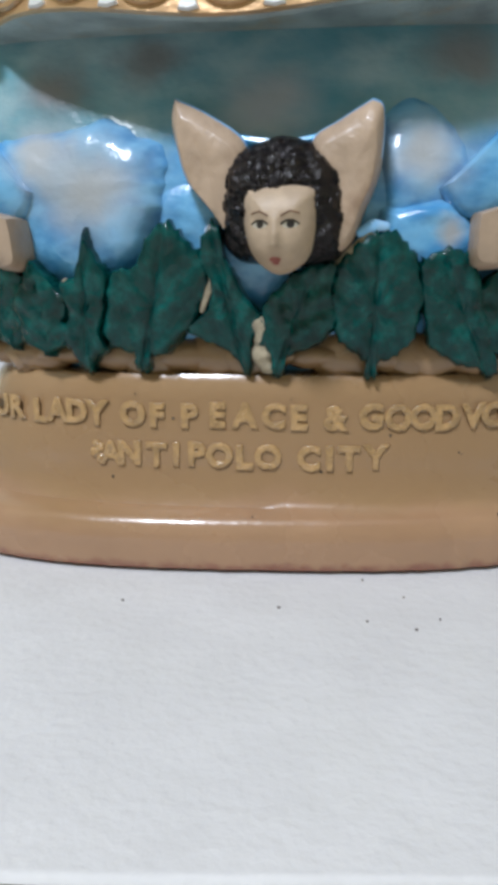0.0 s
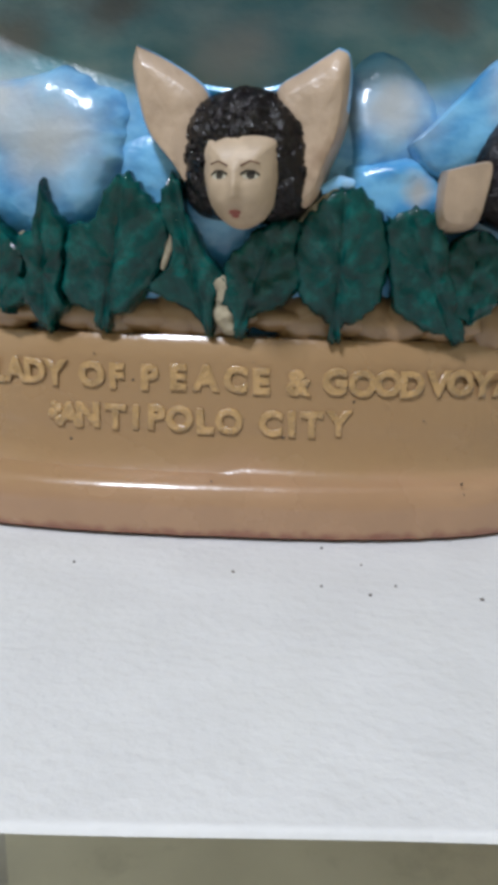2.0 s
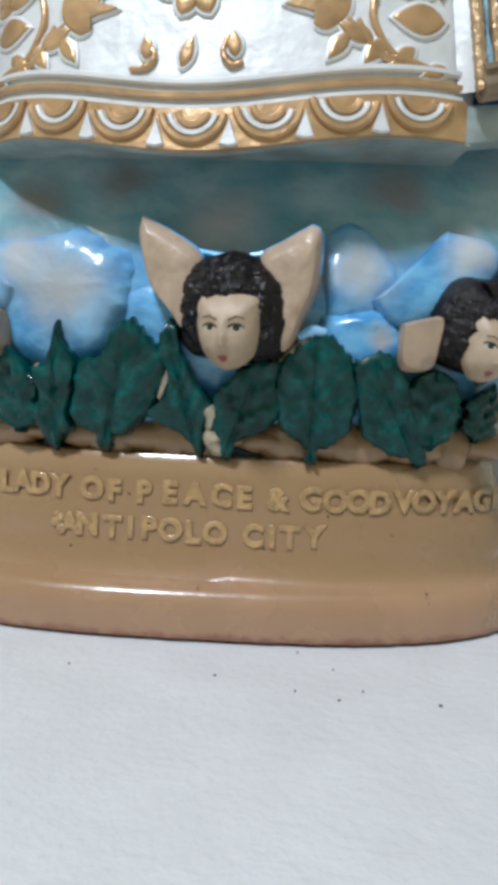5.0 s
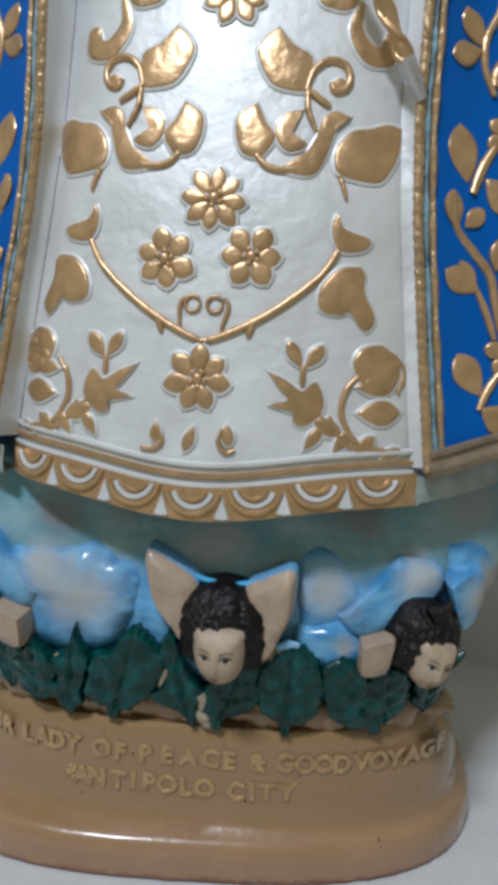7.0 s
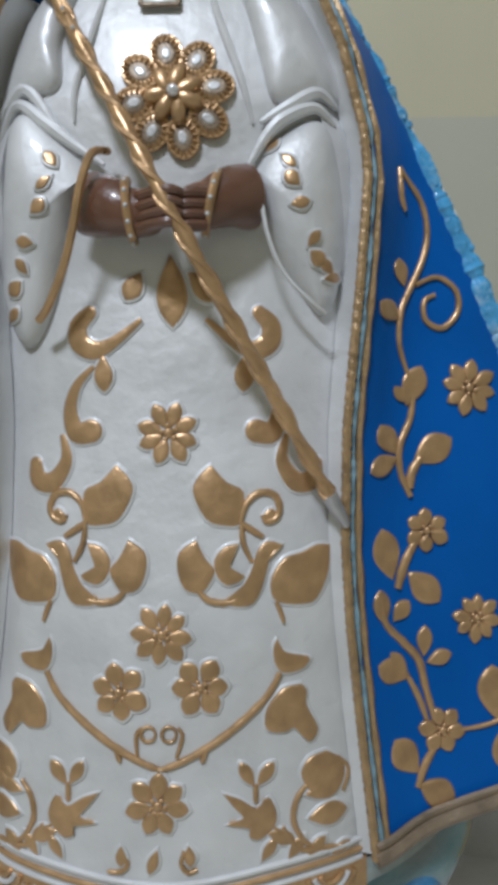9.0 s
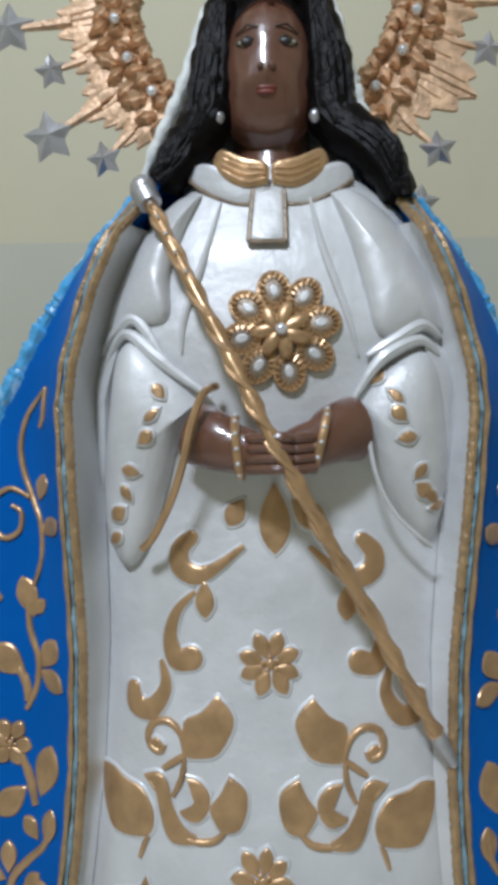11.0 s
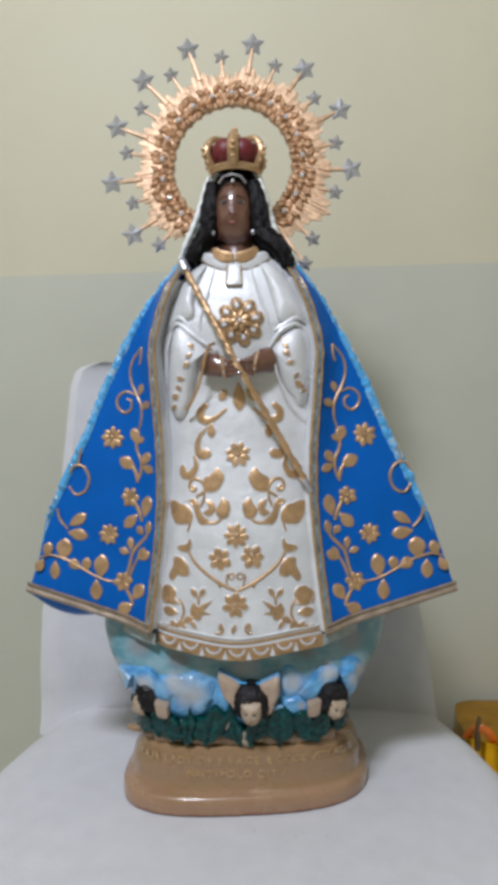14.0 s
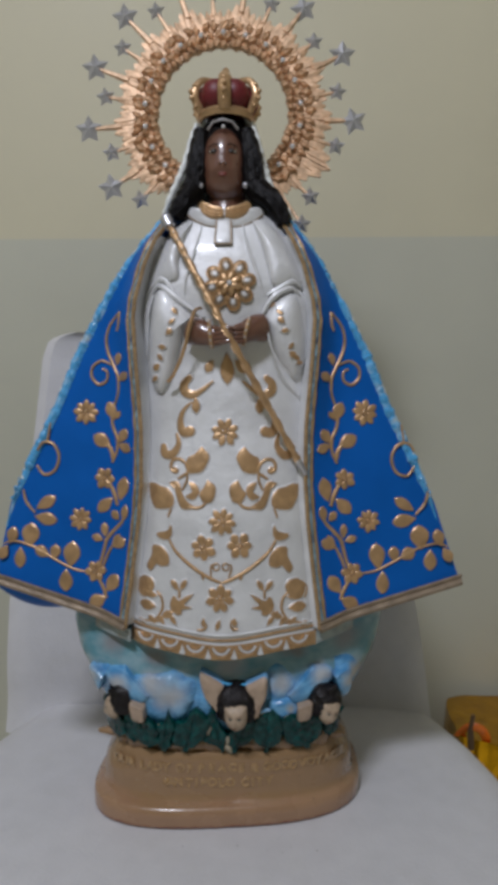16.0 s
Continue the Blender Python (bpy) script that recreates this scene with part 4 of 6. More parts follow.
for sgn in (1, -1):
    st.tube(edge_line(sgn, 0.0004, 0.0005, n=240), [0.0018 + 0.00025 * (k % 2) + 0.0002 * math.sin(k * 2.1) for k in range(241)], CORD, 8)
    st.tube(edge_line(sgn, 0.0032, 0.0004), [0.0010 + 0.0004 * math.sin(k * 1.3) + 0.0003 * math.sin(k * 3.7) for k in range(61)], TRIM_BLUE, 6)
    st.tube(edge_line(sgn, 0.0056, 0.0007), [0.0015 + 0.0003 * math.sin(k * 1.7 + 1) for k in range(61)], CORD, 6)
    low = []
    for i in range(25):
        q = i / 24
        x = mantle_in(0.608) * (1 - q) + mantle_out(0.644) * q
        z = 0.6095 + 0.036 * q
        low.append((sgn * x, mantle_y(x, z) - 0.0004, z))
    st.tube(low, 0.0036, DULL_GOLD, 8)
    st.tube([(a, b - 0.001, c + 0.0058) for a, b, c in low], 0.0015, DULL_GOLD, 6)
    st.rings([[(a, b - 0.0012, c), (a, b - 0.0014, c + 0.0029), (a, b - 0.0012, c + 0.0058)] for a, b, c in low], DULL_GOLD, closed=False)
    rnd = random.Random(11 + sgn)
    more = left_more if sgn < 0 else (lambda z: 0.0)
    # EDGE band paints the mantle edge's cyan highlight; FRINGE bands are its white border
    for z0, z1, inset, back, width, material in ((0.690, 0.972, 0.0036, 0.0040, 0.0050, EDGE), (0.770, 0.975, 0.0004, 0.0050, 0.0021, FRINGE), (0.930, 1.060, 0.0022, 0.0030, 0.0030, FRINGE)):
        zs = [z0 + (z1 - z0) * k / 240 for k in range(241)]
        st.tube([(sgn * (mantle_out(z) - inset + more(z)), mantle_y(mantle_out(z), z) + back, z) for z in zs],
                [width * min(1.0, 0.1 + k / 60) * (1 + 0.35 * noise.noise((z * 160, sgn, inset * 900)) + 0.22 * noise.noise((z * 520, sgn, 5))) for k, z in enumerate(zs)], material, 8)
    for k in range(620):
        z = 0.715 + 0.350 * k / 619
        x = mantle_out(z)
        c = Vector((sgn * (x - 0.0010 + rnd.uniform(-0.0030, 0.0010) + more(z)), mantle_y(x, z) + 0.003 + rnd.uniform(-0.003, 0.004), z + rnd.uniform(-0.001, 0.001)))
        r = rnd.uniform(0.0004, 0.0010)
        st.ball(c, (r * rnd.uniform(0.8, 2.2), r * 1.2, r * rnd.uniform(0.6, 2.4)), EDGE if z < 0.965 and rnd.random() < 0.93 else FRINGE, 6, 4)

under = []
for k in range(25):
    q = k / 24
    x = 0.124 + 0.0895 * q
    top = 0.6095 + 0.036 * (x - 0.085) / 0.1285
    drop = 0.021 * math.sin(math.pi * (0.03 + 0.85 * q) ** 1.35) ** 0.9 + 0.002
    y = mantle_y(x, top)
    under.append([(-x, y - 0.0005, top), (-x, y + 0.003, top - 0.35 * drop), (-x + 0.001, y + 0.014, top - 0.75 * drop), (-x + 0.002, y + 0.028, top - drop), (-x + 0.002, y + 0.05, top - 0.8 * drop), (-x, y + 0.05, top)])
st.rings(under, BLUE, closed=True, cap0=True, cap1=True)

for sgn in (1, -1):
    band = []
    for k in range(17):
        x = 0.080 + 0.036 * k / 16
        y = gown_y(0.078, 0.60) + 0.30 * (x - 0.080) + 9.0 * (x - 0.080) ** 2
        z = 0.5955 + 0.20 * (x - 0.080)
        band.append([(sgn * x, y + 0.012, z + 0.001), (sgn * x, y + 0.001, z), (sgn * x, y, z + 0.004), (sgn * x, y + 0.001, z + 0.011)])
    st.rings(band, LINING, closed=False)

# hem: cords and scallops
for off, r, m in ((0.0205, 0.0012, SILVER_WHITE), (0.0165, 0.0012, GOLD), (0.013, 0.0009, SILVER_WHITE)):
    st.tube([(x, gown_y(x, hem_z(x) + off) - 0.0006, hem_z(x) + off) for x in [-0.079 + 0.158 * k / 32 for k in range(33)]], r, m, 6)
rings = []
for off, lift in ((0.0, 0.0002), (0.0005, 0.0016), (0.0125, 0.0014), (0.013, 0.0002)):
    rings.append([(x, gown_y(x, hem_z(x) + off) - lift, hem_z(x) + off) for x in [-0.081 + 0.162 * k / 40 for k in range(41)]])
st.rings(rings, GOLD, closed=False)


def arc(cx, cz, r, a0, a1, n, lift):
    out = []
    for k in range(n + 1):
        t = radians(a0 + (a1 - a0) * k / n)
        x, z = cx + r * math.cos(t), cz + r * math.sin(t)
        out.append((x, gown_y(x, z) - lift, z))
    return out


for k in range(7):
    cx = -0.066 + 0.022 * k
    cz = hem_z(cx) + 0.0125
    st.tube(arc(cx, cz, 0.0095, 190, 350, 12, 0.002), 0.0012, GOLD, 6)
    st.tube(arc(cx, cz, 0.0072, 195, 345, 10, 0.0016), 0.0011, SILVER_WHITE, 6)
    st.tube(arc(cx, cz, 0.0046, 195, 345, 8, 0.002), 0.0010, GOLD, 6)
    if k:
        w0 = cx - 0.0110
        hz = hem_z(w0)
        st.relief([(w0, hz + 0.0100), (w0 + 0.0012, hz + 0.0062), (w0 + 0.0030, hz + 0.0012), (w0, hz + 0.0006), (w0 - 0.0030, hz + 0.0012), (w0 - 0.0012, hz + 0.0062)], gown_y, 0.0026, SILVER_WHITE, inset=0.2)



# sleeves, cuffs, forearms
SLEEVES = {}


def sleeve_base(x, z):
    return lerp(GOWN_Y, z) + 1.4 * x * x + 0.004


def sleeve_y(x, z):
    """Surface of the sleeve's mound at (x, z)."""
    c = SLEEVES[1 if x > 0 else -1]
    cx = sum(p[0] for p in c) / len(c)
    cz = sum(p[1] for p in c) / len(c)
    d, e = x - cx, z - cz
    s = 0.0
    for (ax, az), (bx, bz) in zip(c, c[1:] + c[:1]):
        ux, uz, vx, vz = ax - cx, az - cz, bx - ax, bz - az
        det = vx * e - vz * d
        if abs(det) < 1e-12:
            continue
        k = (uz * vx - ux * vz) / det
        w = (uz * d - ux * e) / det
        if 0 <= w <= 1 and k > 0:
            s = max(s, 1 / k)
    return sleeve_base(x, z) - 0.0135 * math.sqrt(max(0.0, 1 - min(1.0, s) ** 2))


for pts in (((0.034, 0.879), (0.043, 0.892), (0.058, 0.900), (0.066, 0.894), (0.0705, 0.873), (0.0715, 0.853), (0.0690, 0.834), (0.063, 0.8245), (0.055, 0.832), (0.047, 0.843), (0.041, 0.856), (0.037, 0.868)),
            ((-0.026, 0.880), (-0.037, 0.892), (-0.052, 0.903), (-0.061, 0.898), (-0.065, 0.873), (-0.067, 0.850), (-0.066, 0.827), (-0.057, 0.812), (-0.048, 0.820), (-0.041, 0.840), (-0.036, 0.859), (-0.031, 0.872))):
    c = curve_pts([(p[0], p[1], 0) for p in pts + pts[:1]], 4)[:-1]
    SLEEVES[1 if pts[0][0] > 0 else -1] = [(p.x, p.y) for p in c]
    st.mound([(p.x, p.y) for p in c], sleeve_base, 0.0135, SILVER_WHITE, sink=0.012)


def fold(pts, height, sgn):
    """A soft drapery fold on the gown, from an outline of one side."""
    c = curve_pts([(sgn * x, z, 0) for x, z in pts + pts[:1]], 5)[:-1]
    st.mound([(p.x, p.y) for p in c], gown_y, height, SILVER_WHITE, sink=0.004)


fold(((0.024, 0.964), (0.034, 0.966), (0.051, 0.952), (0.066, 0.930), (0.075, 0.913), (0.070, 0.906), (0.061, 0.909), (0.050, 0.9045), (0.042, 0.9065), (0.0375, 0.922), (0.031, 0.945)), 0.0085, 1)
fold(((0.028, 0.964), (0.038, 0.964), (0.050, 0.953), (0.062, 0.936), (0.072, 0.915), (0.070, 0.904), (0.054, 0.909), (0.040, 0.912), (0.0395, 0.930), (0.034, 0.950)), 0.0085, -1)
for sgn in (1, -1):
    fold(((0.060, 0.905), (0.072, 0.898), (0.075, 0.870), (0.073, 0.838), (0.068, 0.850), (0.066, 0.880)), 0.006, sgn)


def crease(pts, r, lift):
    """A thin sharp fold of cloth that fades out at both ends."""
    c_ = curve_pts([(x, gown_y(x, z) - lift, z) for x, z in pts], 6)
    st.tube(c_, [r * (0.3 + 0.7 * math.sin(math.pi * k / (len(c_) - 1))) for k in range(len(c_))], SILVER_WHITE, 8)


crease(((0.038, 0.897), (0.049, 0.9035), (0.060, 0.9095), (0.068, 0.905)), 0.0030, 0.0024)
crease(((0.033, 0.880), (0.040, 0.8915), (0.047, 0.8985), (0.059, 0.9035), (0.067, 0.898)), 0.0028, 0.0034)
crease(((-0.072, 0.897), (-0.063, 0.9065), (-0.053, 0.9115), (-0.040, 0.894)), 0.0030, 0.0024)
crease(((-0.069, 0.892), (-0.058, 0.9060), (-0.045, 0.8975), (-0.036, 0.8905), (-0.022, 0.881)), 0.0028, 0.0034)
crease(((0.016, 0.962), (0.021, 0.940), (0.030, 0.915), (0.035, 0.897)), 0.0016, 0.0006)
crease(((-0.020, 0.960), (-0.026, 0.935), (-0.033, 0.912), (-0.034, 0.898)), 0.0016, 0.0006)
ARM_R = [0.0125, 0.0125, 0.0123, 0.0121, 0.0118, 0.0114, 0.0110, 0.0105, 0.0099, 0.0093, 0.0090, 0.0090, 0.0086, 0.0080, 0.0070, 0.0052]
st.tube(curve_pts([(-0.0195, 0.008, 0.8850), (-0.0235, -0.0010, 0.8815), (-0.0275, -0.0030, 0.8700), (-0.0305, -0.0020, 0.8570), (-0.0355, 0.001, 0.8420), (-0.0430, 0.005, 0.8275), (-0.0480, 0.008, 0.8220)], 6), 0.0016, GOLD, 7)
st.tube(curve_pts([(0.0376, 0.008, 0.876), (0.0400, 0.006, 0.856), (0.0465, 0.006, 0.840), (0.0570, 0.007, 0.8290), (0.0630, 0.010, 0.8245)], 6), 0.0009, SILVER_WHITE, 7)
st.tube(curve_pts([(-0.0265, 0.012, 0.8665), (-0.0195, 0.006, 0.8640), (-0.010, 0.002, 0.861), (0.002, -0.001, 0.860)], 5), ARM_R, BROWN, 18, squash=0.75)
st.tube(curve_pts([(0.0335, 0.013, 0.8690), (0.0265, 0.007, 0.8675), (0.018, 0.002, 0.8635), (0.006, -0.001, 0.860)], 5), ARM_R, BROWN, 18, squash=0.75)
# fingers that close over the staff
for k in range(4):
    z = 0.8660 - 0.0037 * k
    st.tube(curve_pts([(-0.0065, -0.0035, z - 0.0006), (0.0000, -0.0085, z), (0.0060, -0.0105, z + 0.0003), (0.0105, -0.0080, z - 0.0004)], 4), [0.0021, 0.0022, 0.0022, 0.0021, 0.0021, 0.0021, 0.0021, 0.0020, 0.0020, 0.0019, 0.0018, 0.0016, 0.0010], BROWN, 8)
    st.tube(curve_pts([(0.0180, -0.0035, z + 0.0004), (0.0125, -0.0070, z), (0.0075, -0.0078, z - 0.0010)], 4), [0.0021, 0.0021, 0.0021, 0.0021, 0.0020, 0.0019, 0.0018, 0.0015, 0.0010], BROWN, 8)
for bx, by, bz, tilt in ((-0.0105, 0.0030, 0.8618, -0.12), (0.0200, 0.0035, 0.8645, 0.25)):
    st.tube([(bx + 0.0105 * math.sin(t) * tilt, by - 0.0086 * math.cos(t), bz + 0.0110 * math.sin(t)) for t in [math.pi * (-0.55 + 1.1 * k / 12) for k in range(13)]], 0.0017, GOLD, 8)
    for k in range(7):
        t = math.pi * (-0.45 + 0.15 * k)
        st.ball((bx + 0.0105 * math.sin(t) * tilt, by - 0.0101 * math.cos(t), bz + 0.0122 * math.sin(t)), (0.0009, 0.0009, 0.0009), SILVER_WHITE, 8, 6)

# head: neck, face, hair, collar, earrings
st.tube([(0, 0.059, 0.962), (0, 0.062, 0.975), (-0.001, 0.061, 1.005)], [0.0205, 0.0178, 0.0165], BROWN, 24)


def face_form(d):
    k = 1.0
    if d.y < 0:
        k += 0.12 * math.exp(-((d.x / 0.10) ** 2 + ((d.z + 0.20) / 0.14) ** 2)) + 0.085 * math.exp(-(((abs(d.x) - 0.38) / 0.20) ** 2 + ((d.z + 0.26) / 0.12) ** 2)) + 0.03 * math.exp(-((d.x / 0.3) ** 2 + ((d.z + 0.75) / 0.2) ** 2))
        k += 0.16 * abs(d.x) * math.exp(-((d.z + 0.6) / 0.28) ** 2)
        k -= 0.06 * math.exp(-(((abs(d.x) - 0.40) / 0.2) ** 2 + ((d.z - 0.20) / 0.12) ** 2))
    return k


st.ball((-0.002, 0.0505, 1.0190), (0.0200, 0.0195, 0.0325), BROWN, 40, 30, bump=face_form)
for sgn in (-1, 1):
    ex_ = -0.002 + sgn * 0.0078
    st.ball((ex_, 0.0345, 1.0262), (0.0042, 0.0012, 0.0014), EYE_WHITE, 16, 10)
    st.ball((ex_ - 0.0002, 0.0336, 1.0263), (0.0029, 0.0010, 0.0019), DARK, 12, 8)
    st.tube([(ex_ - sgn * 0.0040, 0.0336, 1.0265), (ex_, 0.0328, 1.0280), (ex_ + sgn * 0.0048, 0.0356, 1.0262)], 0.0006, DARK, 6)
    st.tube([(-0.002 + sgn * 0.0035, 0.0328, 1.0318), (-0.002 + sgn * 0.008, 0.0332, 1.0328), (-0.002 + sgn * 0.0130, 0.0368, 1.0306)], 0.0004, DARK, 6)
    st.ball((-0.002 + sgn * 0.0022, 0.0305, 1.0150), (0.0017, 0.0018, 0.0015), BROWN, 12, 8)
st.ball((-0.002, 0.0322, 1.0072), (0.0046, 0.0014, 0.0010), LIP, 14, 8)
st.ball((-0.002, 0.0325, 1.0055), (0.0040, 0.0015, 0.0012), LIP, 14, 8)


def curls(d):
    return 1 + 0.05 * math.sin(14 * d.z + 4 * d.x) * math.sin(9 * d.x)


st.ball((-0.002, 0.064, 1.035), (0.0265, 0.022, 0.032), BLACK, 30, 20, bump=curls)
for sgn, ex, ez, slim in ((-1, -0.046, 0.969, 0.0035), (1, 0.054, 0.962, 0.001)):
    st.tube(curve_pts([(-0.002 + sgn * 0.020, 0.050, 1.050), (-0.002 + sgn * (0.0265 - slim), 0.046, 1.025), (-0.002 + sgn * (0.0290 - slim), 0.044, 1.0), (ex * 0.80, 0.038, 0.983), (ex, 0.036, ez)], 6),
            [0.007 + 0.004 * math.sin(math.pi * k / 24) + 0.0007 * math.sin(k * 2.3) for k in range(24)] + [0.004], BLACK, 12)
    for j in range(5):
        o = (0.0033 - 0.2 * slim) * (j - 2)
        st.tube(curve_pts([(-0.002 + sgn * (0.0205 + o * 0.4), 0.041, 1.045), (-0.002 + sgn * (0.0275 - slim + o), 0.0365 + abs(o) * 0.3, 1.02), (-0.002 + sgn * (0.0305 - slim + o), 0.034 + abs(o) * 0.3, 0.998), (ex * 0.82 + o * 0.8, 0.028 + abs(o) * 0.3, 0.983 + o * sgn * 0.3), (ex + o * 0.3, 0.028, ez)], 5), [0.0019 * (1 + 0.3 * math.sin(k * 2.1 + 1.7 * j)) for k in range(21)], BLACK, 6)
    st.ball((-0.002 + sgn * 0.0200, 0.037, 0.9975), (0.0026, 0.0026, 0.0028), SILVER, 12, 8)
    st.tube([(-0.002 + sgn * 0.0200, 0.0375, 1.0), (-0.002 + sgn * 0.0200, 0.0375, 1.012)], 0.0006, SILVER, 6)
    st.tube([(-0.002 + sgn * 0.0135, 0.0365, 1.046), (-0.002 + sgn * 0.0085, 0.0335, 1.0515), (-0.002, 0.0325, 1.0535)], 0.0012, SILVER, 6)
st.ball((-0.0015, 0.0335, 1.0475), (0.0018, 0.0018, 0.0018), GEM, 10, 8)


# white veil edge beside the hair, down to the shoulder
veil = curve_pts([(-0.0275, 0.058, 1.060), (-0.0315, 0.055, 1.045), (-0.0370, 0.053, 1.025), (-0.0440, 0.051, 1.006), (-0.0520, 0.050, 0.988), (-0.0595, 0.052, 0.970)], 6)
st.tube(veil, [0.0030 * min(1.0, 0.45 + k / 10, 0.3 + (len(veil) - 1 - k) / 9) + 0.0005 * math.sin(k * 1.9) for k in range(len(veil))], FRINGE, 10)


veil = curve_pts([(0.0225, 0.058, 1.062), (0.0270, 0.055, 1.045), (0.0330, 0.053, 1.020), (0.0400, 0.051, 1.000), (0.0540, 0.050, 0.981), (0.0610, 0.052, 0.966)], 6)
st.tube(veil, [0.0036 * min(1.0, 0.45 + k / 10, 0.3 + (len(veil) - 1 - k) / 9) + 0.0005 * math.sin(k * 2.3) for k in range(len(veil))], FRINGE, 10)


def collar_y(x, z):
    return 0.0265 + 9 * x * x


for sgn in (1, -1):
    wide = curve_pts([(sgn * x, z, 0) for x, z in ((0.0010, 0.9600), (0.0120, 0.9588), (0.0240, 0.9635), (0.0335, 0.9705), (0.0310, 0.9765), (0.0235, 0.9760), (0.0120, 0.9690), (0.0010, 0.9680), (0.0010, 0.9600))], 5)[:-1]
    st.relief([(v.x, v.y) for v in wide], lambda x, z: 0.0285 + 6 * x * x, 0.0018, SILVER_WHITE, inset=0.15)
    st.tube([(v.x, 0.0285 + 6 * v.x * v.x - 0.0012, v.y) for v in curve_pts([(sgn * x, z, 0) for x, z in ((0.0010, 0.9600), (0.0120, 0.9588), (0.0240, 0.9635), (0.0335, 0.9705))], 6)], 0.0010, DULL_GOLD, 7)
    flap = curve_pts([(sgn * x, z, 0) for x, z in ((0.0010, 0.9668), (0.0095, 0.9655), (0.0180, 0.9690), (0.0235, 0.9755), (0.0205, 0.9815), (0.0110, 0.9775), (0.0010, 0.9745), (0.0010, 0.9668))], 5)[:-1]
    st.relief([(v.x, v.y) for v in flap], collar_y, 0.0014, GOLD, dome=0.05, inset=0.2)
    for k in range(3):
        st.tube([(v.x, collar_y(v.x, 0) - 0.0014, v.y) for v in curve_pts([(sgn * 0.0020, 0.9685 + 0.002 * k, 0), (sgn * 0.0095, 0.9675 + 0.0028 * k, 0), (sgn * 0.0195, 0.9730 + 0.0024 * k, 0)], 5)], 0.0006, GOLD, 6)

# placket and brooch
pz = lambda x, z: gown_y(x, z) - 0.001  # noqa: E731
st.relief([(-0.0068, 0.9660), (0.0055, 0.9660), (0.0065, 0.9420), (-0.0080, 0.9420)], pz, 0.0020, SILVER_WHITE, inset=0.3)
for a, b in (((-0.0068, 0.9660), (-0.0080, 0.9420)), ((-0.0080, 0.9420), (0.0065, 0.9420)), ((0.0065, 0.9420), (0.0055, 0.9660))):
    st.tube([(a[0], pz(*a) - 0.0014, a[1]), (b[0], pz(*b) - 0.0014, b[1])], 0.0011, DULL_GOLD, 6)


def oval_outline(cx, cz, along, across, turn):
    c, s = math.cos(turn), math.sin(turn)
    return [(cx + along * math.cos(t) * c - across * math.sin(t) * s, cz + along * math.cos(t) * s + across * math.sin(t) * c) for t in [2 * math.pi * k / 16 for k in range(16)]]


BX, BZ = 0.0052, 0.9065
rb = random.Random(9)
for k in range(8):
    t = 2 * math.pi * k / 8 + 0.2
    px_, pz_ = BX + 0.0155 * math.cos(t), BZ + 0.0160 * math.sin(t)
    o_ = oval_outline(px_, pz_, 0.0074, 0.0060, t)
    st.relief(o_, gown_y, 0.0020, GOLD, inset=0.12)
    st.relief(oval_outline(px_ + 0.0004 * math.cos(t), pz_ + 0.0004 * math.sin(t), 0.0050, 0.0038, t), lambda x, z: gown_y(x, z) - 0.0016, 0.0008, DULL_GOLD, inset=0.3, sink=0.0003)
    st.relief(oval_outline(px_, pz_, 0.0026, 0.0018, t), lambda x, z: gown_y(x, z) - 0.0022, 0.0007, SILVER_WHITE, inset=0.3, sink=0.0003)
    ring_ = [(x, gown_y(x, z) - 0.0018, z) for x, z in o_ + o_[:1]]
    st.tube(ring_, 0.0008, GOLD, 6)
    for (x, z), (x2, z2) in zip(o_, oval_outline(px_, pz_, 0.0046, 0.0036, t)):
        st.tube([(x, gown_y(x, z) - 0.0021, z), (x2, gown_y(x2, z2) - 0.0030, z2)], [0.0007, 0.0004], GOLD, 5)
for k in range(7):
    t = 2 * math.pi * k / 7 + 0.5
    st.relief(oval_outline(BX + 0.0062 * math.cos(t), BZ + 0.0062 * math.sin(t), 0.0056, 0.0030, t + rb.uniform(-0.3, 0.3)), lambda x, z: gown_y(x, z) - 0.0022, 0.0020 + rb.uniform(0, 0.0012), GOLD, dome=0.2, inset=0.3)
st.ball((BX, gown_y(BX, BZ) - 0.0055, BZ), (0.0024, 0.0018, 0.0024), GEM, 12, 8)


# ---- raised ornaments of the gown and mantle ----
def petal_outline(a, b, ratio, lobes=0.0):
    a, b = Vector(a), Vector(b)
    ax = b - a
    sd = Vector((ax.y, -ax.x))
    r, l = [], []
    n = 10
    for k in range(n + 1):
        u = k / n
        h = 0.5 * ratio * (math.sin(math.pi * u ** 1.25) ** 0.75 if 0 < u < 1 else 0.02) * (1 + lobes * math.sin(u * 13.0))
        r.append(a + ax * u + sd * h)
        l.append(a + ax * u - sd * h)
    return [(p.x, p.y) for p in r] + [(p.x, p.y) for p in l[::-1][1:-1]]


def grown(outline, d):
    cx = sum(p[0] for p in outline) / len(outline)
    cz = sum(p[1] for p in outline) / len(outline)
    out = []
    for x, z in outline:
        r = max(1e-5, math.hypot(x - cx, z - cz))
        out.append((cx + (x - cx) * (1 + d / r), cz + (z - cz) * (1 + d / r)))
    return out


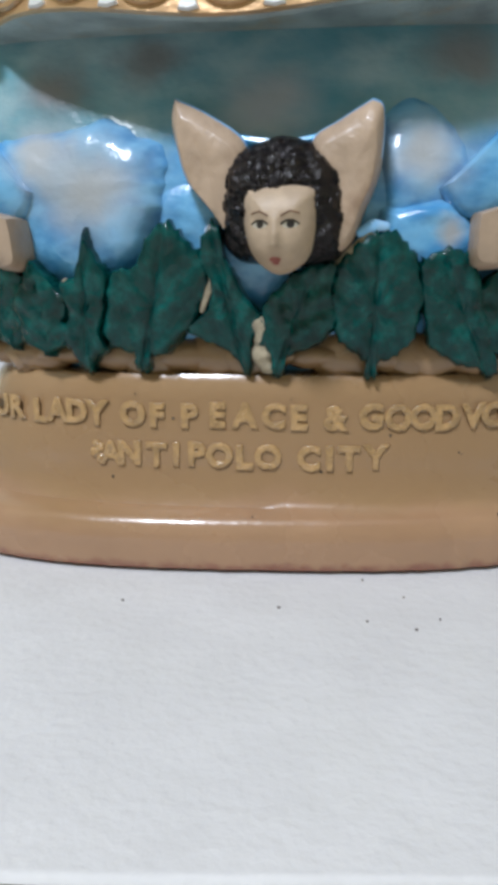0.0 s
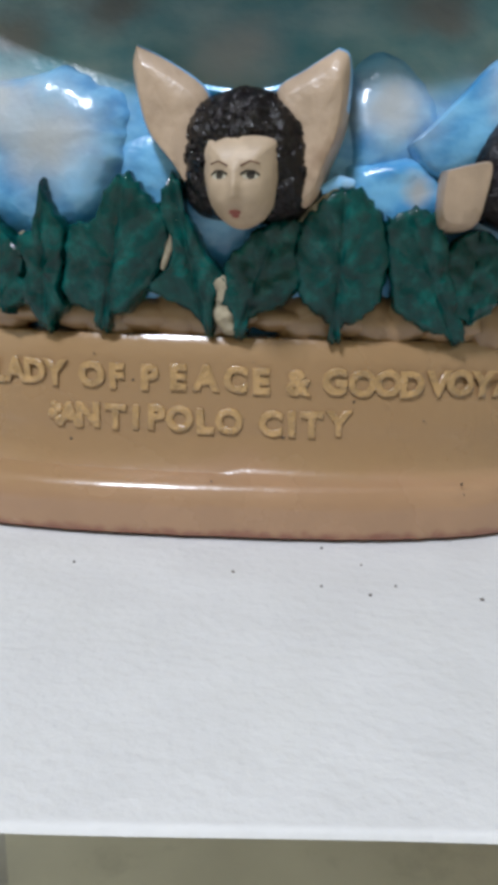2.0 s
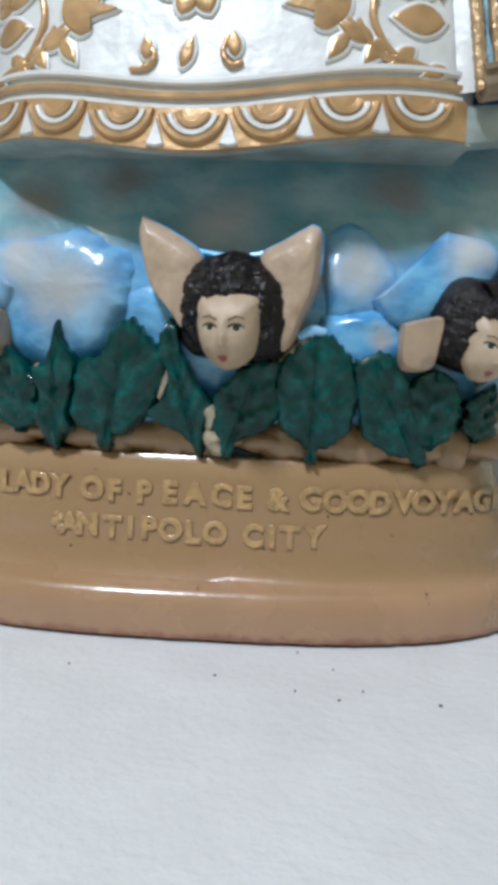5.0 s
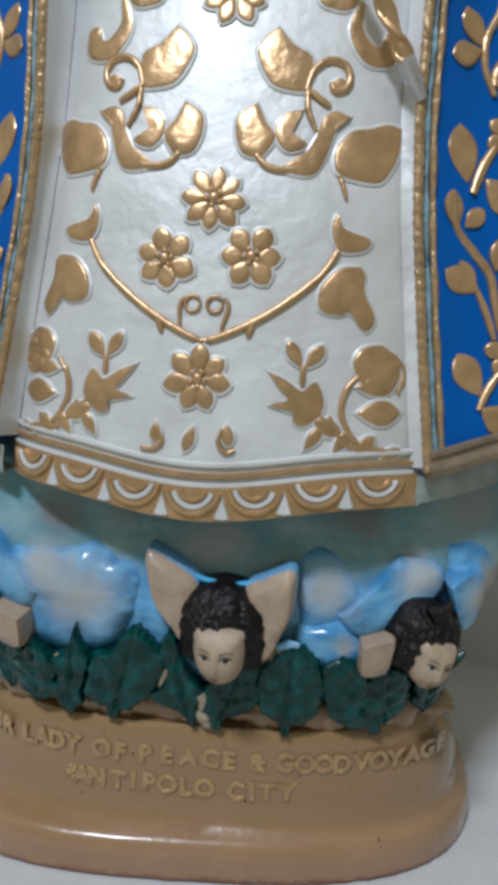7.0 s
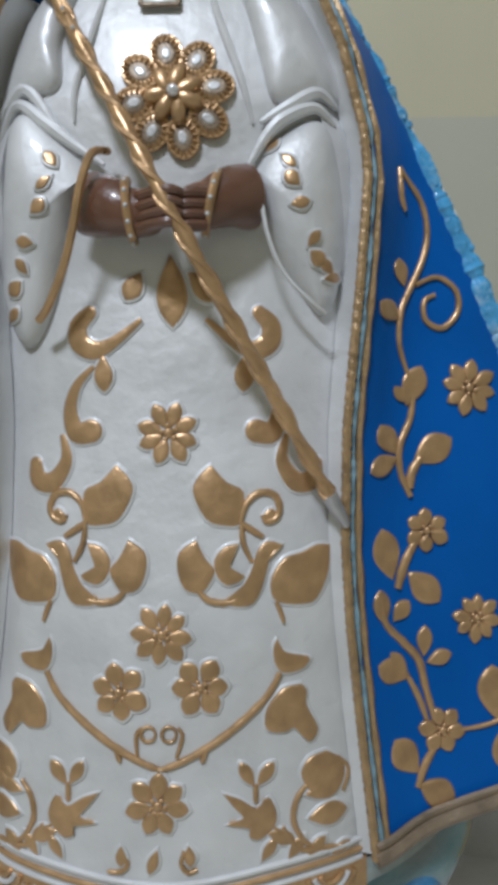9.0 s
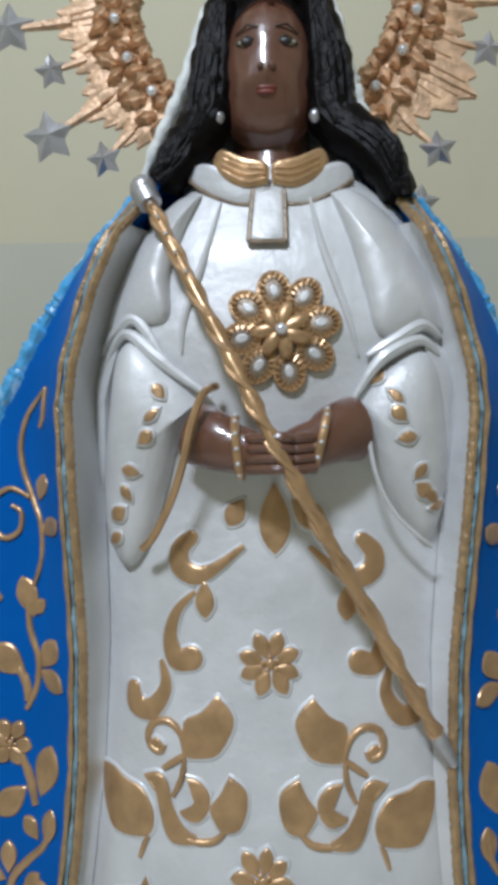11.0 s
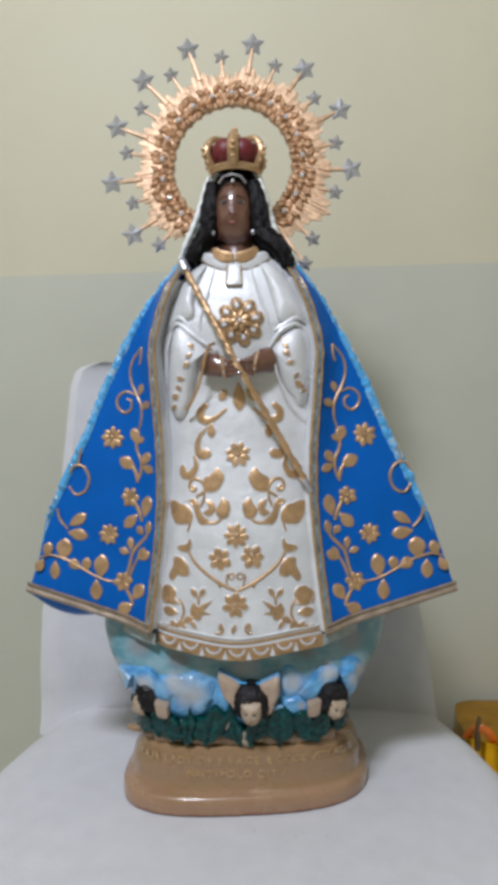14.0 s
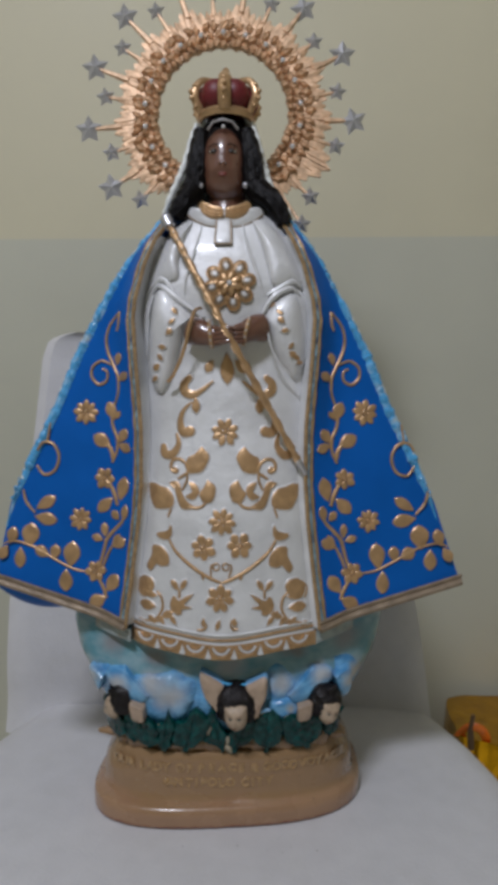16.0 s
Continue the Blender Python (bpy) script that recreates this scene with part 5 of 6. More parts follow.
def ornaments(surf, sgn, height, rim=None):
    rnd = random.Random(31 + sgn)

    def sf(x, z):
        return surf(x, z)

    def jog():
        return rnd.uniform(0.9, 1.15) * height

    def plate(outline, dome, inset):
        if rim:
            st.relief(grown(outline, 0.0010), sf, height * 0.62, rim, inset=0.1)
        st.relief(outline, sf, jog(), GOLD, dome=dome, inset=inset)

    def petal(a, b, ratio):
        plate([(sgn * x, z) for x, z in petal_outline(a, b, ratio * rnd.uniform(0.92, 1.08))], 0.06, 0.2)

    def blade(pts):
        c = curve_pts([(sgn * x, z, 0) for x, z in pts + pts[:1]], 3)[:-1]
        plate([(v.x, v.y) for v in c], 0.02, 0.10)

    def stem(pts, r):
        c = curve_pts([(sgn * x, z, 0) for x, z in pts], 6)
        n = len(c)
        if rim and r >= 0.0022:
            r *= 1.45
            wide = [r * (0.42 + 0.62 * math.sin(math.pi * k / (n - 1))) for k in range(n)]
        else:
            r *= 0.8 if rim else 1.0
            wide = [r * (0.75 + 0.35 * math.sin(math.pi * k / (n - 1)) + 0.06 * math.sin(k * 1.7)) for k in range(n)]
        st.tube([(p.x, sf(p.x, p.y) - 0.0006 + max(0.0, w - 0.0012), p.y) for p, w in zip(c, wide)], wide, GOLD, 10)

    def flower(x, z, r, n):
        x *= sgn
        t0 = rnd.uniform(0, 6.28)
        for k in range(n):
            t = t0 + 2 * math.pi * k / n + rnd.uniform(-0.07, 0.07)
            c, q = math.cos(t), math.sin(t)
            rr = r * rnd.uniform(0.93, 1.05)
            plate(petal_outline((x + 0.12 * r * c, z + 0.12 * r * q), (x + rr * c, z + rr * q), 4.6 / n), 0.10, 0.25)
        st.ball((x, sf(x, z) - height * 1.1, z), (r * 0.16, height * 0.7, r * 0.16), GOLD, 10, 7)
        for k in range(5):
            t = 2 * math.pi * k / 5 + t0
            st.ball((x + r * 0.22 * math.cos(t), sf(x, z) - height * 1.15, z + r * 0.22 * math.sin(t)), (r * 0.09, height * 0.5, r * 0.09), GOLD, 8, 5)

    def ribbon(pts, widths):
        """A flat curling stroke that swells and tapers, with a pale rim."""
        c = curve_pts([(sgn * x, z, 0) for x, z in pts], 6)
        w_ = [lerp(list(enumerate(widths)), k / 6) for k in range(len(c))]
        for grow, high, ma in ((0.0008, 0.62, rim), (0.0, 1.0, GOLD)):
            if not ma:
                continue
            strip = []
            for k, p in enumerate(c):
                d = (c[min(k + 1, len(c) - 1)] - c[max(k - 1, 0)]).normalized()
                row = []
                for q, h in ((-1, -0.8), (-1, 0.45), (-0.86, 0.9), (-0.5, 1.05), (0, 1.1), (0.5, 1.05), (0.86, 0.9), (1, 0.45), (1, -0.8)):
                    x, z = p.x - d.y * q * (w_[k] + grow), p.y + d.x * q * (w_[k] + grow)
                    row.append((x, sf(x, z) - height * high * h, z))
                strip.append(row)
            st.rings(strip, ma, closed=False, cap0=True, cap1=True)
            for end, w in ((c[0], w_[0]), (c[-1], w_[-1])):
                if w > 0.002:
                    st.relief([(end.x + (w + grow) * math.cos(t), end.y + (w + grow) * math.sin(t)) for t in [2 * math.pi * k / 18 for k in range(18)]], sf, height * high * 1.03, ma, inset=0.2, dome=0.04)

    return flower, petal, stem, blade, ribbon


def gown_middle(flower, petal, stem):
    flower(0.0020, 0.7784, 0.0126, 8)
    flower(0.0002, 0.7024, 0.0123, 8)
    flower(-0.0162, 0.6803, 0.0117, 6)
    flower(0.0150, 0.6825, 0.0115, 6)
    flower(-0.0011, 0.6381, 0.0127, 7)
    petal((0.0026, 0.8483), (0.0035, 0.8191), 0.42)
    petal((-0.0153, 0.6225), (-0.0153, 0.6142), 0.5)
    stem(((-0.0149, 0.6194), (-0.0128, 0.6154), (-0.0153, 0.6124), (-0.0206, 0.6120)), 0.0012)
    petal((-0.0011, 0.6216), (-0.0045, 0.6116), 0.45)
    petal((0.0106, 0.6230), (0.0116, 0.6147), 0.5)
    stem(((0.0091, 0.6209), (0.0079, 0.6158), (0.0105, 0.6125), (0.0140, 0.6136)), 0.0012)
    stem(((-0.0090, 0.6560), (-0.0094, 0.6640), (-0.0075, 0.6672)), 0.0010)
    stem(((0.0060, 0.6560), (0.0082, 0.6640), (0.0066, 0.6672)), 0.0010)
    stem(((-0.0020, 0.6648), (-0.0028, 0.6668), (-0.0048, 0.6676), (-0.0068, 0.6668), (-0.0076, 0.6648), (-0.0068, 0.6628), (-0.0048, 0.6620), (-0.0028, 0.6628), (-0.0020, 0.6648)), 0.0009)
    stem(((0.0060, 0.6648), (0.0052, 0.6668), (0.0032, 0.6676), (0.0012, 0.6668), (0.0004, 0.6648), (0.0012, 0.6628), (0.0032, 0.6620), (0.0052, 0.6628), (0.0060, 0.6648)), 0.0009)


def gown_side(flower, petal, stem, blade, ribbon, out, far):
    # scrolls under the forearms
    petal((0.0090, 0.8415), (0.0150 + out, 0.8300), 0.66)
    ribbon([(x + out, z) for x, z in ((0.0295, 0.8255), (0.0340, 0.8205), (0.0335, 0.8140), (0.0275, 0.8108), (0.0195, 0.8140), (0.0085, 0.8228))], (0.0030, 0.0040, 0.0044, 0.0040, 0.0024, 0.0010))
    petal((0.0240 + out, 0.8095), (0.0232 + out, 0.7940), 0.55)
    ribbon([(x + out, z) for x, z in ((0.0275, 0.8045), (0.0345, 0.7970), (0.0372, 0.7870), (0.0345, 0.7785), (0.0285, 0.7790))], (0.0009, 0.0020, 0.0030, 0.0043, 0.0048))
    ribbon([(x + out, z) for x, z in ((0.0405, 0.7775), (0.0385, 0.7675), (0.0440, 0.7590), (0.0505, 0.7595), (0.0520, 0.7655))], (0.0010, 0.0027, 0.0040, 0.0042, 0.0030))
    # bud leaves with spirals
    blade(((0.0186, 0.7663), (0.0249, 0.7596), (0.0316, 0.7555), (0.0306, 0.7437), (0.0239, 0.7427), (0.0167, 0.7453), (0.0115, 0.7556), (0.0135, 0.7617)))
    stem(((0.0301, 0.7432), (0.0323, 0.7508), (0.0373, 0.7549), (0.043, 0.7541), (0.0454, 0.7496), (0.0441, 0.7452), (0.0404, 0.7439), (0.0389, 0.7466)), 0.0018)
    petal((0.0389, 0.7466), (0.0446, 0.7466), 0.8)
    stem(((0.0301, 0.744), (0.0342, 0.7411), (0.0389, 0.7381)), 0.0016)
    stem(((0.0307, 0.7432), (0.0313, 0.736), (0.0347, 0.7287)), 0.0014)
    # broad leaves and scrolls of the middle row
    blade(((0.066, 0.7334), (0.0605, 0.7342), (0.054, 0.7316), (0.0472, 0.7298), (0.042, 0.7226), (0.0425, 0.715), (0.0476, 0.7123), (0.0571, 0.7116), (0.0614, 0.7145), (0.0654, 0.7235)))
    stem(((0.044, 0.7134), (0.0456, 0.7099), (0.0471, 0.7053)), 0.0012)
    blade(((0.0132, 0.7378), (0.0168, 0.7307), (0.0204, 0.7261), (0.0184, 0.7211), (0.0149, 0.7177), (0.0088, 0.7192), (0.0059, 0.7262), (0.0066, 0.7333)))
    blade(((0.0296, 0.7361), (0.024, 0.7349), (0.0201, 0.7301), (0.021, 0.7241), (0.025, 0.7204), (0.0303, 0.7217), (0.0318, 0.7239), (0.0277, 0.7254), (0.0262, 0.73)))
    blade(((0.0469, 0.7349), (0.0409, 0.7367), (0.0368, 0.7334), (0.0344, 0.7258), (0.0301, 0.7189), (0.0241, 0.7148), (0.0266, 0.7126), (0.0337, 0.7124), (0.0375, 0.7162), (0.0404, 0.7247), (0.0427, 0.7325)))
    stem(((0.0139, 0.7187), (0.018, 0.7149), (0.0241, 0.7138), (0.0302, 0.7149)), 0.0016)
    # garland, hearts and buds
    stem(((0.0456, 0.6864), (0.0403, 0.6775), (0.0300, 0.6680), (0.0187, 0.6600), (0.0075, 0.6542), (0.0003, 0.6516)), 0.0018)
    blade(tuple((x + far, z) for x, z in ((0.0539, 0.6815), (0.0466, 0.6804), (0.0403, 0.6732), (0.0403, 0.6651), (0.0476, 0.6635), (0.0512, 0.6648), (0.0571, 0.6584), (0.0608, 0.6631), (0.0563, 0.6725), (0.0561, 0.6788))))
    blade(((0.0445, 0.6996), (0.0476, 0.6943), (0.0571, 0.6915), (0.055, 0.6872), (0.047, 0.6861), (0.0434, 0.6904), (0.043, 0.6966)))
    stem(((0.0177, 0.6605), (0.0157, 0.6541)), 0.0014)
    # corner sprays
    petal((0.0358, 0.6440), (0.0300, 0.6537), 0.5)
    petal((0.0366, 0.6439), (0.0435, 0.6529), 0.5)
    stem(((0.0362, 0.6450), (0.0362, 0.6378)), 0.0013)
    blade(((0.0237, 0.6423), (0.0302, 0.6399), (0.0366, 0.636), (0.041, 0.6398), (0.0443, 0.6339), (0.0436, 0.6281), (0.038, 0.6234), (0.0338, 0.6249), (0.0345, 0.628), (0.025, 0.6303), (0.0315, 0.6324), (0.0276, 0.6373)))
    stem(((0.043, 0.6276), (0.0465, 0.6252), (0.0495, 0.6221)), 0.0009)
    for k in range(9):
        t = 2.4 * k
        petal((0.0634 + far * 0.8 + 0.0016 * math.cos(t), 0.6446 + 0.0016 * math.sin(t)), (0.0634 + far * 0.8 + (0.0055 + 0.0004 * k) * math.cos(t), 0.6446 + (0.0055 + 0.0004 * k) * math.sin(t)), 0.8)
    blade(tuple((x + far * 0.8, z) for x, z in ((0.064, 0.6542), (0.0573, 0.6528), (0.0537, 0.6474), (0.056, 0.6413), (0.0615, 0.6358), (0.0677, 0.6365), (0.0715, 0.6428), (0.0702, 0.6496))))
    petal((0.0551, 0.6385), (0.0683, 0.6395), 0.5)
    stem(((0.0562, 0.6425), (0.0519, 0.6369), (0.0509, 0.6286), (0.0551, 0.6205), (0.0595, 0.6175)), 0.0014)
    stem(((0.0683, 0.6511), (0.0729, 0.6450), (0.0710, 0.6368)), 0.001)
    petal((0.0562, 0.6290), (0.0729, 0.6299), 0.55)
    petal((0.0403, 0.6261), (0.0519, 0.6212), 0.5)
    petal((0.0382, 0.6149), (0.0445, 0.6235), 0.45)
    petal((0.0487, 0.6144), (0.0552, 0.6228), 0.45)
    petal((0.0562, 0.6141), (0.0639, 0.6211), 0.5)
    petal((0.0661, 0.6130), (0.0741, 0.6166), 0.45)
    stem(((0.0466, 0.6274), (0.0530, 0.6179), (0.0639, 0.6163), (0.0729, 0.6147)), 0.0013)


def sleeve_specks(petal, places):
    for k, (x, z) in enumerate(places):
        a = (0.9, -0.7, 2.4, 0.2)[k % 4]
        petal((x - 0.0040 * math.cos(a), z - 0.0040 * math.sin(a)), (x + 0.0040 * math.cos(a), z + 0.0040 * math.sin(a)), (0.62, 0.5, 0.75)[k % 3])


def mantle_side(flower, petal, stem):
    stem(((0.0947, 0.8850), (0.0954, 0.8738), (0.0976, 0.8683)), 0.0013)
    stem(((0.0947, 0.8850), (0.1045, 0.8741), (0.1079, 0.8617), (0.1060, 0.8493), (0.0998, 0.8358), (0.0959, 0.8268), (0.0953, 0.8134), (0.0996, 0.8001)), 0.0014)
    stem(((0.1027, 0.8381), (0.1123, 0.8416), (0.1203, 0.8361), (0.1210, 0.8271), (0.1145, 0.8203), (0.1072, 0.8236), (0.1066, 0.8314), (0.1112, 0.8342)), 0.0013)
    petal((0.0975, 0.8369), (0.0946, 0.8487), 0.61)
    petal((0.0958, 0.8234), (0.0855, 0.8300), 0.73)
    petal((0.0984, 0.7878), (0.1053, 0.8046), 0.61)
    petal((0.0995, 0.7889), (0.0930, 0.7960), 0.61)
    stem(((0.1018, 0.7934), (0.1002, 0.7823), (0.0956, 0.7712), (0.0960, 0.7601), (0.1005, 0.7502)), 0.0016)
    petal((0.0942, 0.7679), (0.0866, 0.7805), 0.61)
    petal((0.0949, 0.7668), (0.0821, 0.7613), 0.61)
    petal((0.1017, 0.7645), (0.1183, 0.7745), 0.67)
    stem(((0.1051, 0.7667), (0.1010, 0.7601), (0.1001, 0.7535)), 0.0022)
    flower(0.1072, 0.7362, 0.0100, 6)
    stem(((0.1022, 0.7314), (0.0976, 0.7226), (0.0945, 0.7128)), 0.0022)
    petal((0.0924, 0.7165), (0.0874, 0.7381), 0.51)
    petal((0.0992, 0.7193), (0.1129, 0.7065), 0.61)
    stem(((0.0868, 0.7129), (0.0890, 0.6997), (0.0968, 0.6908), (0.1035, 0.6830), (0.1064, 0.6720), (0.1102, 0.6588)), 0.0018)
    petal((0.0890, 0.6986), (0.0864, 0.7136), 0.51)
    petal((0.0924, 0.6997), (0.0998, 0.7076), 0.67)
    petal((0.1058, 0.6841), (0.1065, 0.6972), 0.55)
    petal((0.1069, 0.6818), (0.1178, 0.6853), 0.61)
    petal((0.1001, 0.6765), (0.0856, 0.6834), 0.61)
    petal((0.0990, 0.6776), (0.0912, 0.6877), 0.49)
    stem(((0.0990, 0.6766), (0.1035, 0.6677), (0.1068, 0.6589)), 0.0014)
    flower(0.1135, 0.6543, 0.0100, 6)
    stem(((0.1101, 0.6468), (0.1056, 0.6393), (0.1026, 0.6318)), 0.0018)
    petal((0.1033, 0.6372), (0.0924, 0.6528), 0.61)
    petal((0.1033, 0.6328), (0.1190, 0.6246), 0.73)
    flower(0.1258, 0.7953, 0.0120, 8)
    flower(0.1284, 0.6996, 0.0105, 8)
    # outer branch along the lower edge
    stem(((0.1191, 0.6535), (0.1344, 0.6559), (0.1509, 0.6636), (0.1703, 0.6739), (0.1897, 0.6790), (0.1995, 0.6761)), 0.0011)
    petal((0.1371, 0.6569), (0.1348, 0.6799), 0.68)
    petal((0.1409, 0.6558), (0.1406, 0.6356), 0.62)
    petal((0.1509, 0.6636), (0.1511, 0.6769), 0.82)
    petal((0.1564, 0.6661), (0.1703, 0.6739), 0.68)
    petal((0.1758, 0.6738), (0.1735, 0.6953), 0.75)
    petal((0.1840, 0.6737), (0.1836, 0.6550), 0.62)
    petal((0.1940, 0.6762), (0.1899, 0.6913), 0.68)
    petal((0.1962, 0.6751), (0.2030, 0.6626), 0.68)
    petal((0.1700, 0.7080), (0.1519, 0.7190), 0.50)
    petal((0.1716, 0.7014), (0.1498, 0.6975), 0.50)
    stem(((0.1709, 0.7045), (0.1794, 0.7141), (0.1825, 0.7249)), 0.0012)
    stem(((0.1702, 0.7468), (0.1634, 0.7388), (0.1535, 0.7427), (0.1499, 0.7552), (0.1556, 0.7661), (0.1651, 0.7677), (0.1705, 0.7605)), 0.0014)
    stem(((0.1588, 0.7853), (0.1612, 0.7688)), 0.001)


flower_, petal_, stem_ = ornaments(gown_y, 1, 0.0014, SILVER_WHITE)[:3]
gown_middle(flower_, petal_, stem_)
for sgn in (1, -1):
    gown_side(*ornaments(gown_y, sgn, 0.0014, SILVER_WHITE), 0.008 if sgn > 0 else 0.0005, 0.0 if sgn > 0 else 0.0055)
    mantle_side(*ornaments(mantle_y, sgn, 0.0015)[:3])
    sleeve_specks(ornaments(sleeve_y, sgn, 0.0016, SILVER_WHITE)[1], ((0.0420, 0.8890), (0.0485, 0.8820), (0.0500, 0.8750), (0.0530, 0.8660), (0.0585, 0.8530), (0.0600, 0.8460), (0.0640, 0.8430), (0.0665, 0.8390)) if sgn > 0 else
                  ((0.0420, 0.8830), (0.0445, 0.8740), (0.0470, 0.8650), (0.0530, 0.8520), (0.0550, 0.8430), (0.0585, 0.8350), (0.0605, 0.8245)))

tagged(st.link("statue", smooth=40), "painted plaster lady, white gown, blue mantle, raised gold flowers", "statue")

# ---- staff ----
staff = tagged(new("staff"), "thin twisted gilt staff with a silver tip, held across the gown", "staff")
a, b = Vector((-0.0490, 0.022, 0.9605)), Vector((0.0650, 0.0035, 0.7540))
mid = Vector((0.0042, -0.0100, 0.8625))
sh = Shape()
path = curve_pts([a, (a + mid) / 2 + Vector((0, -0.003, 0)), mid, (b + mid) / 2 + Vector((0, -0.001, 0)), b], 14)
sh.tube(path, [0.0025 + 0.0003 * math.sin(k * 1.4) for k in range(len(path))], GOLD, 10)
for ph in (0, math.pi):
    sh.tube([p + Vector((0.0021 * math.cos(k * 0.8 + ph), 0.0021 * math.sin(k * 0.8 + ph), 0.0010 * math.cos(k * 0.8 + ph))) for k, p in enumerate(path)], 0.0013, GOLD, 6)
part("rod", sh, staff)
for k in range(5):
    sh = Shape()
    q = path[2 + 2 * k]
    sh.ball((q.x, q.y - 0.0036, q.z + 0.0008), (0.0008, 0.0007, 0.0008), GEM, 10, 7)
    part("bead", sh, staff, "small clear bead")
sh = Shape()
d = (b - path[-4]).normalized()
sh.tube([b - d * 0.001, b + d * 0.008, b + d * 0.014], [0.0032, 0.0028, 0.0016], SILVER, 10)
part("tip", sh, staff, "silver staff tip")
sh = Shape()
d = (a - path[3]).normalized()
sh.ball(a + d * 0.004, (0.0055, 0.0055, 0.0060), SILVER, 14, 10)
sh.tube([a - d * 0.004, a + d * 0.002], [0.0048, 0.0052], SILVER, 12)
part("knob", sh, staff, "silver staff knob")

# ---- crown ----
crown = tagged(new("crown"), "small gilt crown with dark red padded lobes", "crown")
CX, CY = -0.0005, 0.060
sh = Shape()
prof = [(0.0225, 1.0600), (0.0245, 1.0600), (0.0250, 1.0629), (0.0262, 1.0650), (0.0250, 1.0671), (0.0225, 1.0671)]
sh.rings([[(CX + r * math.cos(2 * math.pi * k / 36), CY + r * math.sin(2 * math.pi * k / 36), z) for k in range(36)] for r, z in prof], GOLD)
part("band", sh, crown)
for k in range(6):
    t = 2 * math.pi * (k + 0.5) / 6 - math.pi / 2
    u = Vector((math.cos(t), math.sin(t), 0))
    sh = Shape()
    sh.ball(Vector((CX, CY, 1.0793)) + u * 0.0165, (0.0135, 0.0135, 0.0140), RED, 18, 12)
    part("lobe", sh, crown, "dark red padded lobe")
    t = 2 * math.pi * k / 6 - math.pi / 2
    u = Vector((math.cos(t), math.sin(t), 0))
    sh = Shape()
    c0 = Vector((CX, CY, 0))
    sh.tube(curve_pts([c0 + u * 0.0245 + Vector((0, 0, 1.0650)), c0 + u * 0.0320 + Vector((0, 0, 1.0793)), c0 + u * 0.0245 + Vector((0, 0, 1.0932)), c0 + u * 0.006 + Vector((0, 0, 1.0949))], 6),
            [0.0038 if k else 0.0058] * 8 + [0.0034 if k else 0.0052] * 6 + [0.0030] * 5, GOLD, 10, squash=0.55)
    for j, zz in enumerate((1.0701, 1.0760, 1.0818, 1.0877)):
        rr = (0.0300, 0.0345, 0.0352, 0.0315)[j]
        sh.ball(c0 + u * rr + Vector((0, 0, zz)), (0.0024, 0.0024, 0.0024), GOLD, 8, 6)
    part("arch", sh, crown)
sh = Shape()
sh.ball((CX, CY, 1.0990), (0.0066, 0.0066, 0.0062), GOLD, 14, 10)
sh.ball((CX, CY, 1.1060), (0.0034, 0.0034, 0.0046), GOLD, 10, 8)
part("finial", sh, crown)

# ---- halo ----
halo = tagged(new("halo"), "gilt metal sunburst halo with silver stars behind the head", "halo")
HX, HZ = -0.006, 1.087
rnd = random.Random(21)


def halo_at(deg, r, lift=0.0):
    t = radians(deg)
    z = HZ + r * math.cos(t) * (1.085 if math.cos(t) > 0 else 1.0)
    return Vector((HX + r * math.sin(t), 0.108 + 0.16 * (z - HZ) - lift, z))


BIG = ((-124, 0.1305), (-96, 0.1330), (-70, 0.1360), (-46, 0.1378), (-21, 0.1378), (10, 0.1332), (38, 0.1295), (64, 0.1312), (93, 0.1285))
SMALL = ((-137, 0.1165), (-109, 0.1152), (-81, 0.1183), (-57, 0.1205), (-34, 0.1222), (-6, 0.1195), (24, 0.1172), (52, 0.1142), (79, 0.1150), (106, 0.1152), (134, 0.1195), (145, 0.1345))
BROKEN = ((118, 0.122),)


def rim_r(deg):
    """Outer edge of the stamped plate: ragged lobes that point at the stars."""
    v = 0.0930 + 0.0012 * math.sin(deg * 0.9) + 0.001 * math.sin(deg * 2.3)
    for group, top, wide in ((BIG, 0.1095, 10.5), (SMALL, 0.1035, 8.0), (BROKEN, 0.118, 14.0)):
        for c, _ in group:
            q = 1 - abs(deg - c) / wide
            if q > 0:
                steps = 0.0030 * math.sin(q * 15 + c)
                v = max(v, 0.0930 + (top - 0.0930) * q ** 0.6 + steps)
    return v


sh = Shape()
rings = []
n = 420
for k in range(n + 1):
    deg = -148 + 296 * k / n
    ri = 0.0630 + 0.0022 * abs(math.sin(radians(deg) * 16)) + 0.0008 * math.sin(k * 1.9)
    ro = rim_r(deg)
    wave = 0.0006 * math.sin(radians(deg) * 61) + 0.0005 * math.sin(k * 0.71)
    rings.append([halo_at(deg, ri, -0.0012), halo_at(deg, ri, 0.0010), halo_at(deg, 0.0665, 0.0035 + wave), halo_at(deg, 0.0700, 0.0020), halo_at(deg, 0.0745, 0.0042 + wave * 1.5), halo_at(deg, 0.0800, 0.0030 + wave),
                  halo_at(deg, 0.0850, 0.0036 - wave), halo_at(deg, 0.0885 + (ro - 0.0885) * 0.4, 0.0026 + wave * 1.4), halo_at(deg, ro - 0.0004, 0.0012), halo_at(deg, ro, -0.0010)])
sh.rings(rings, HALO_GOLD, cap0=True, cap1=True)
part("plate", sh, halo, "ragged stamped gilt plate", smooth=35)
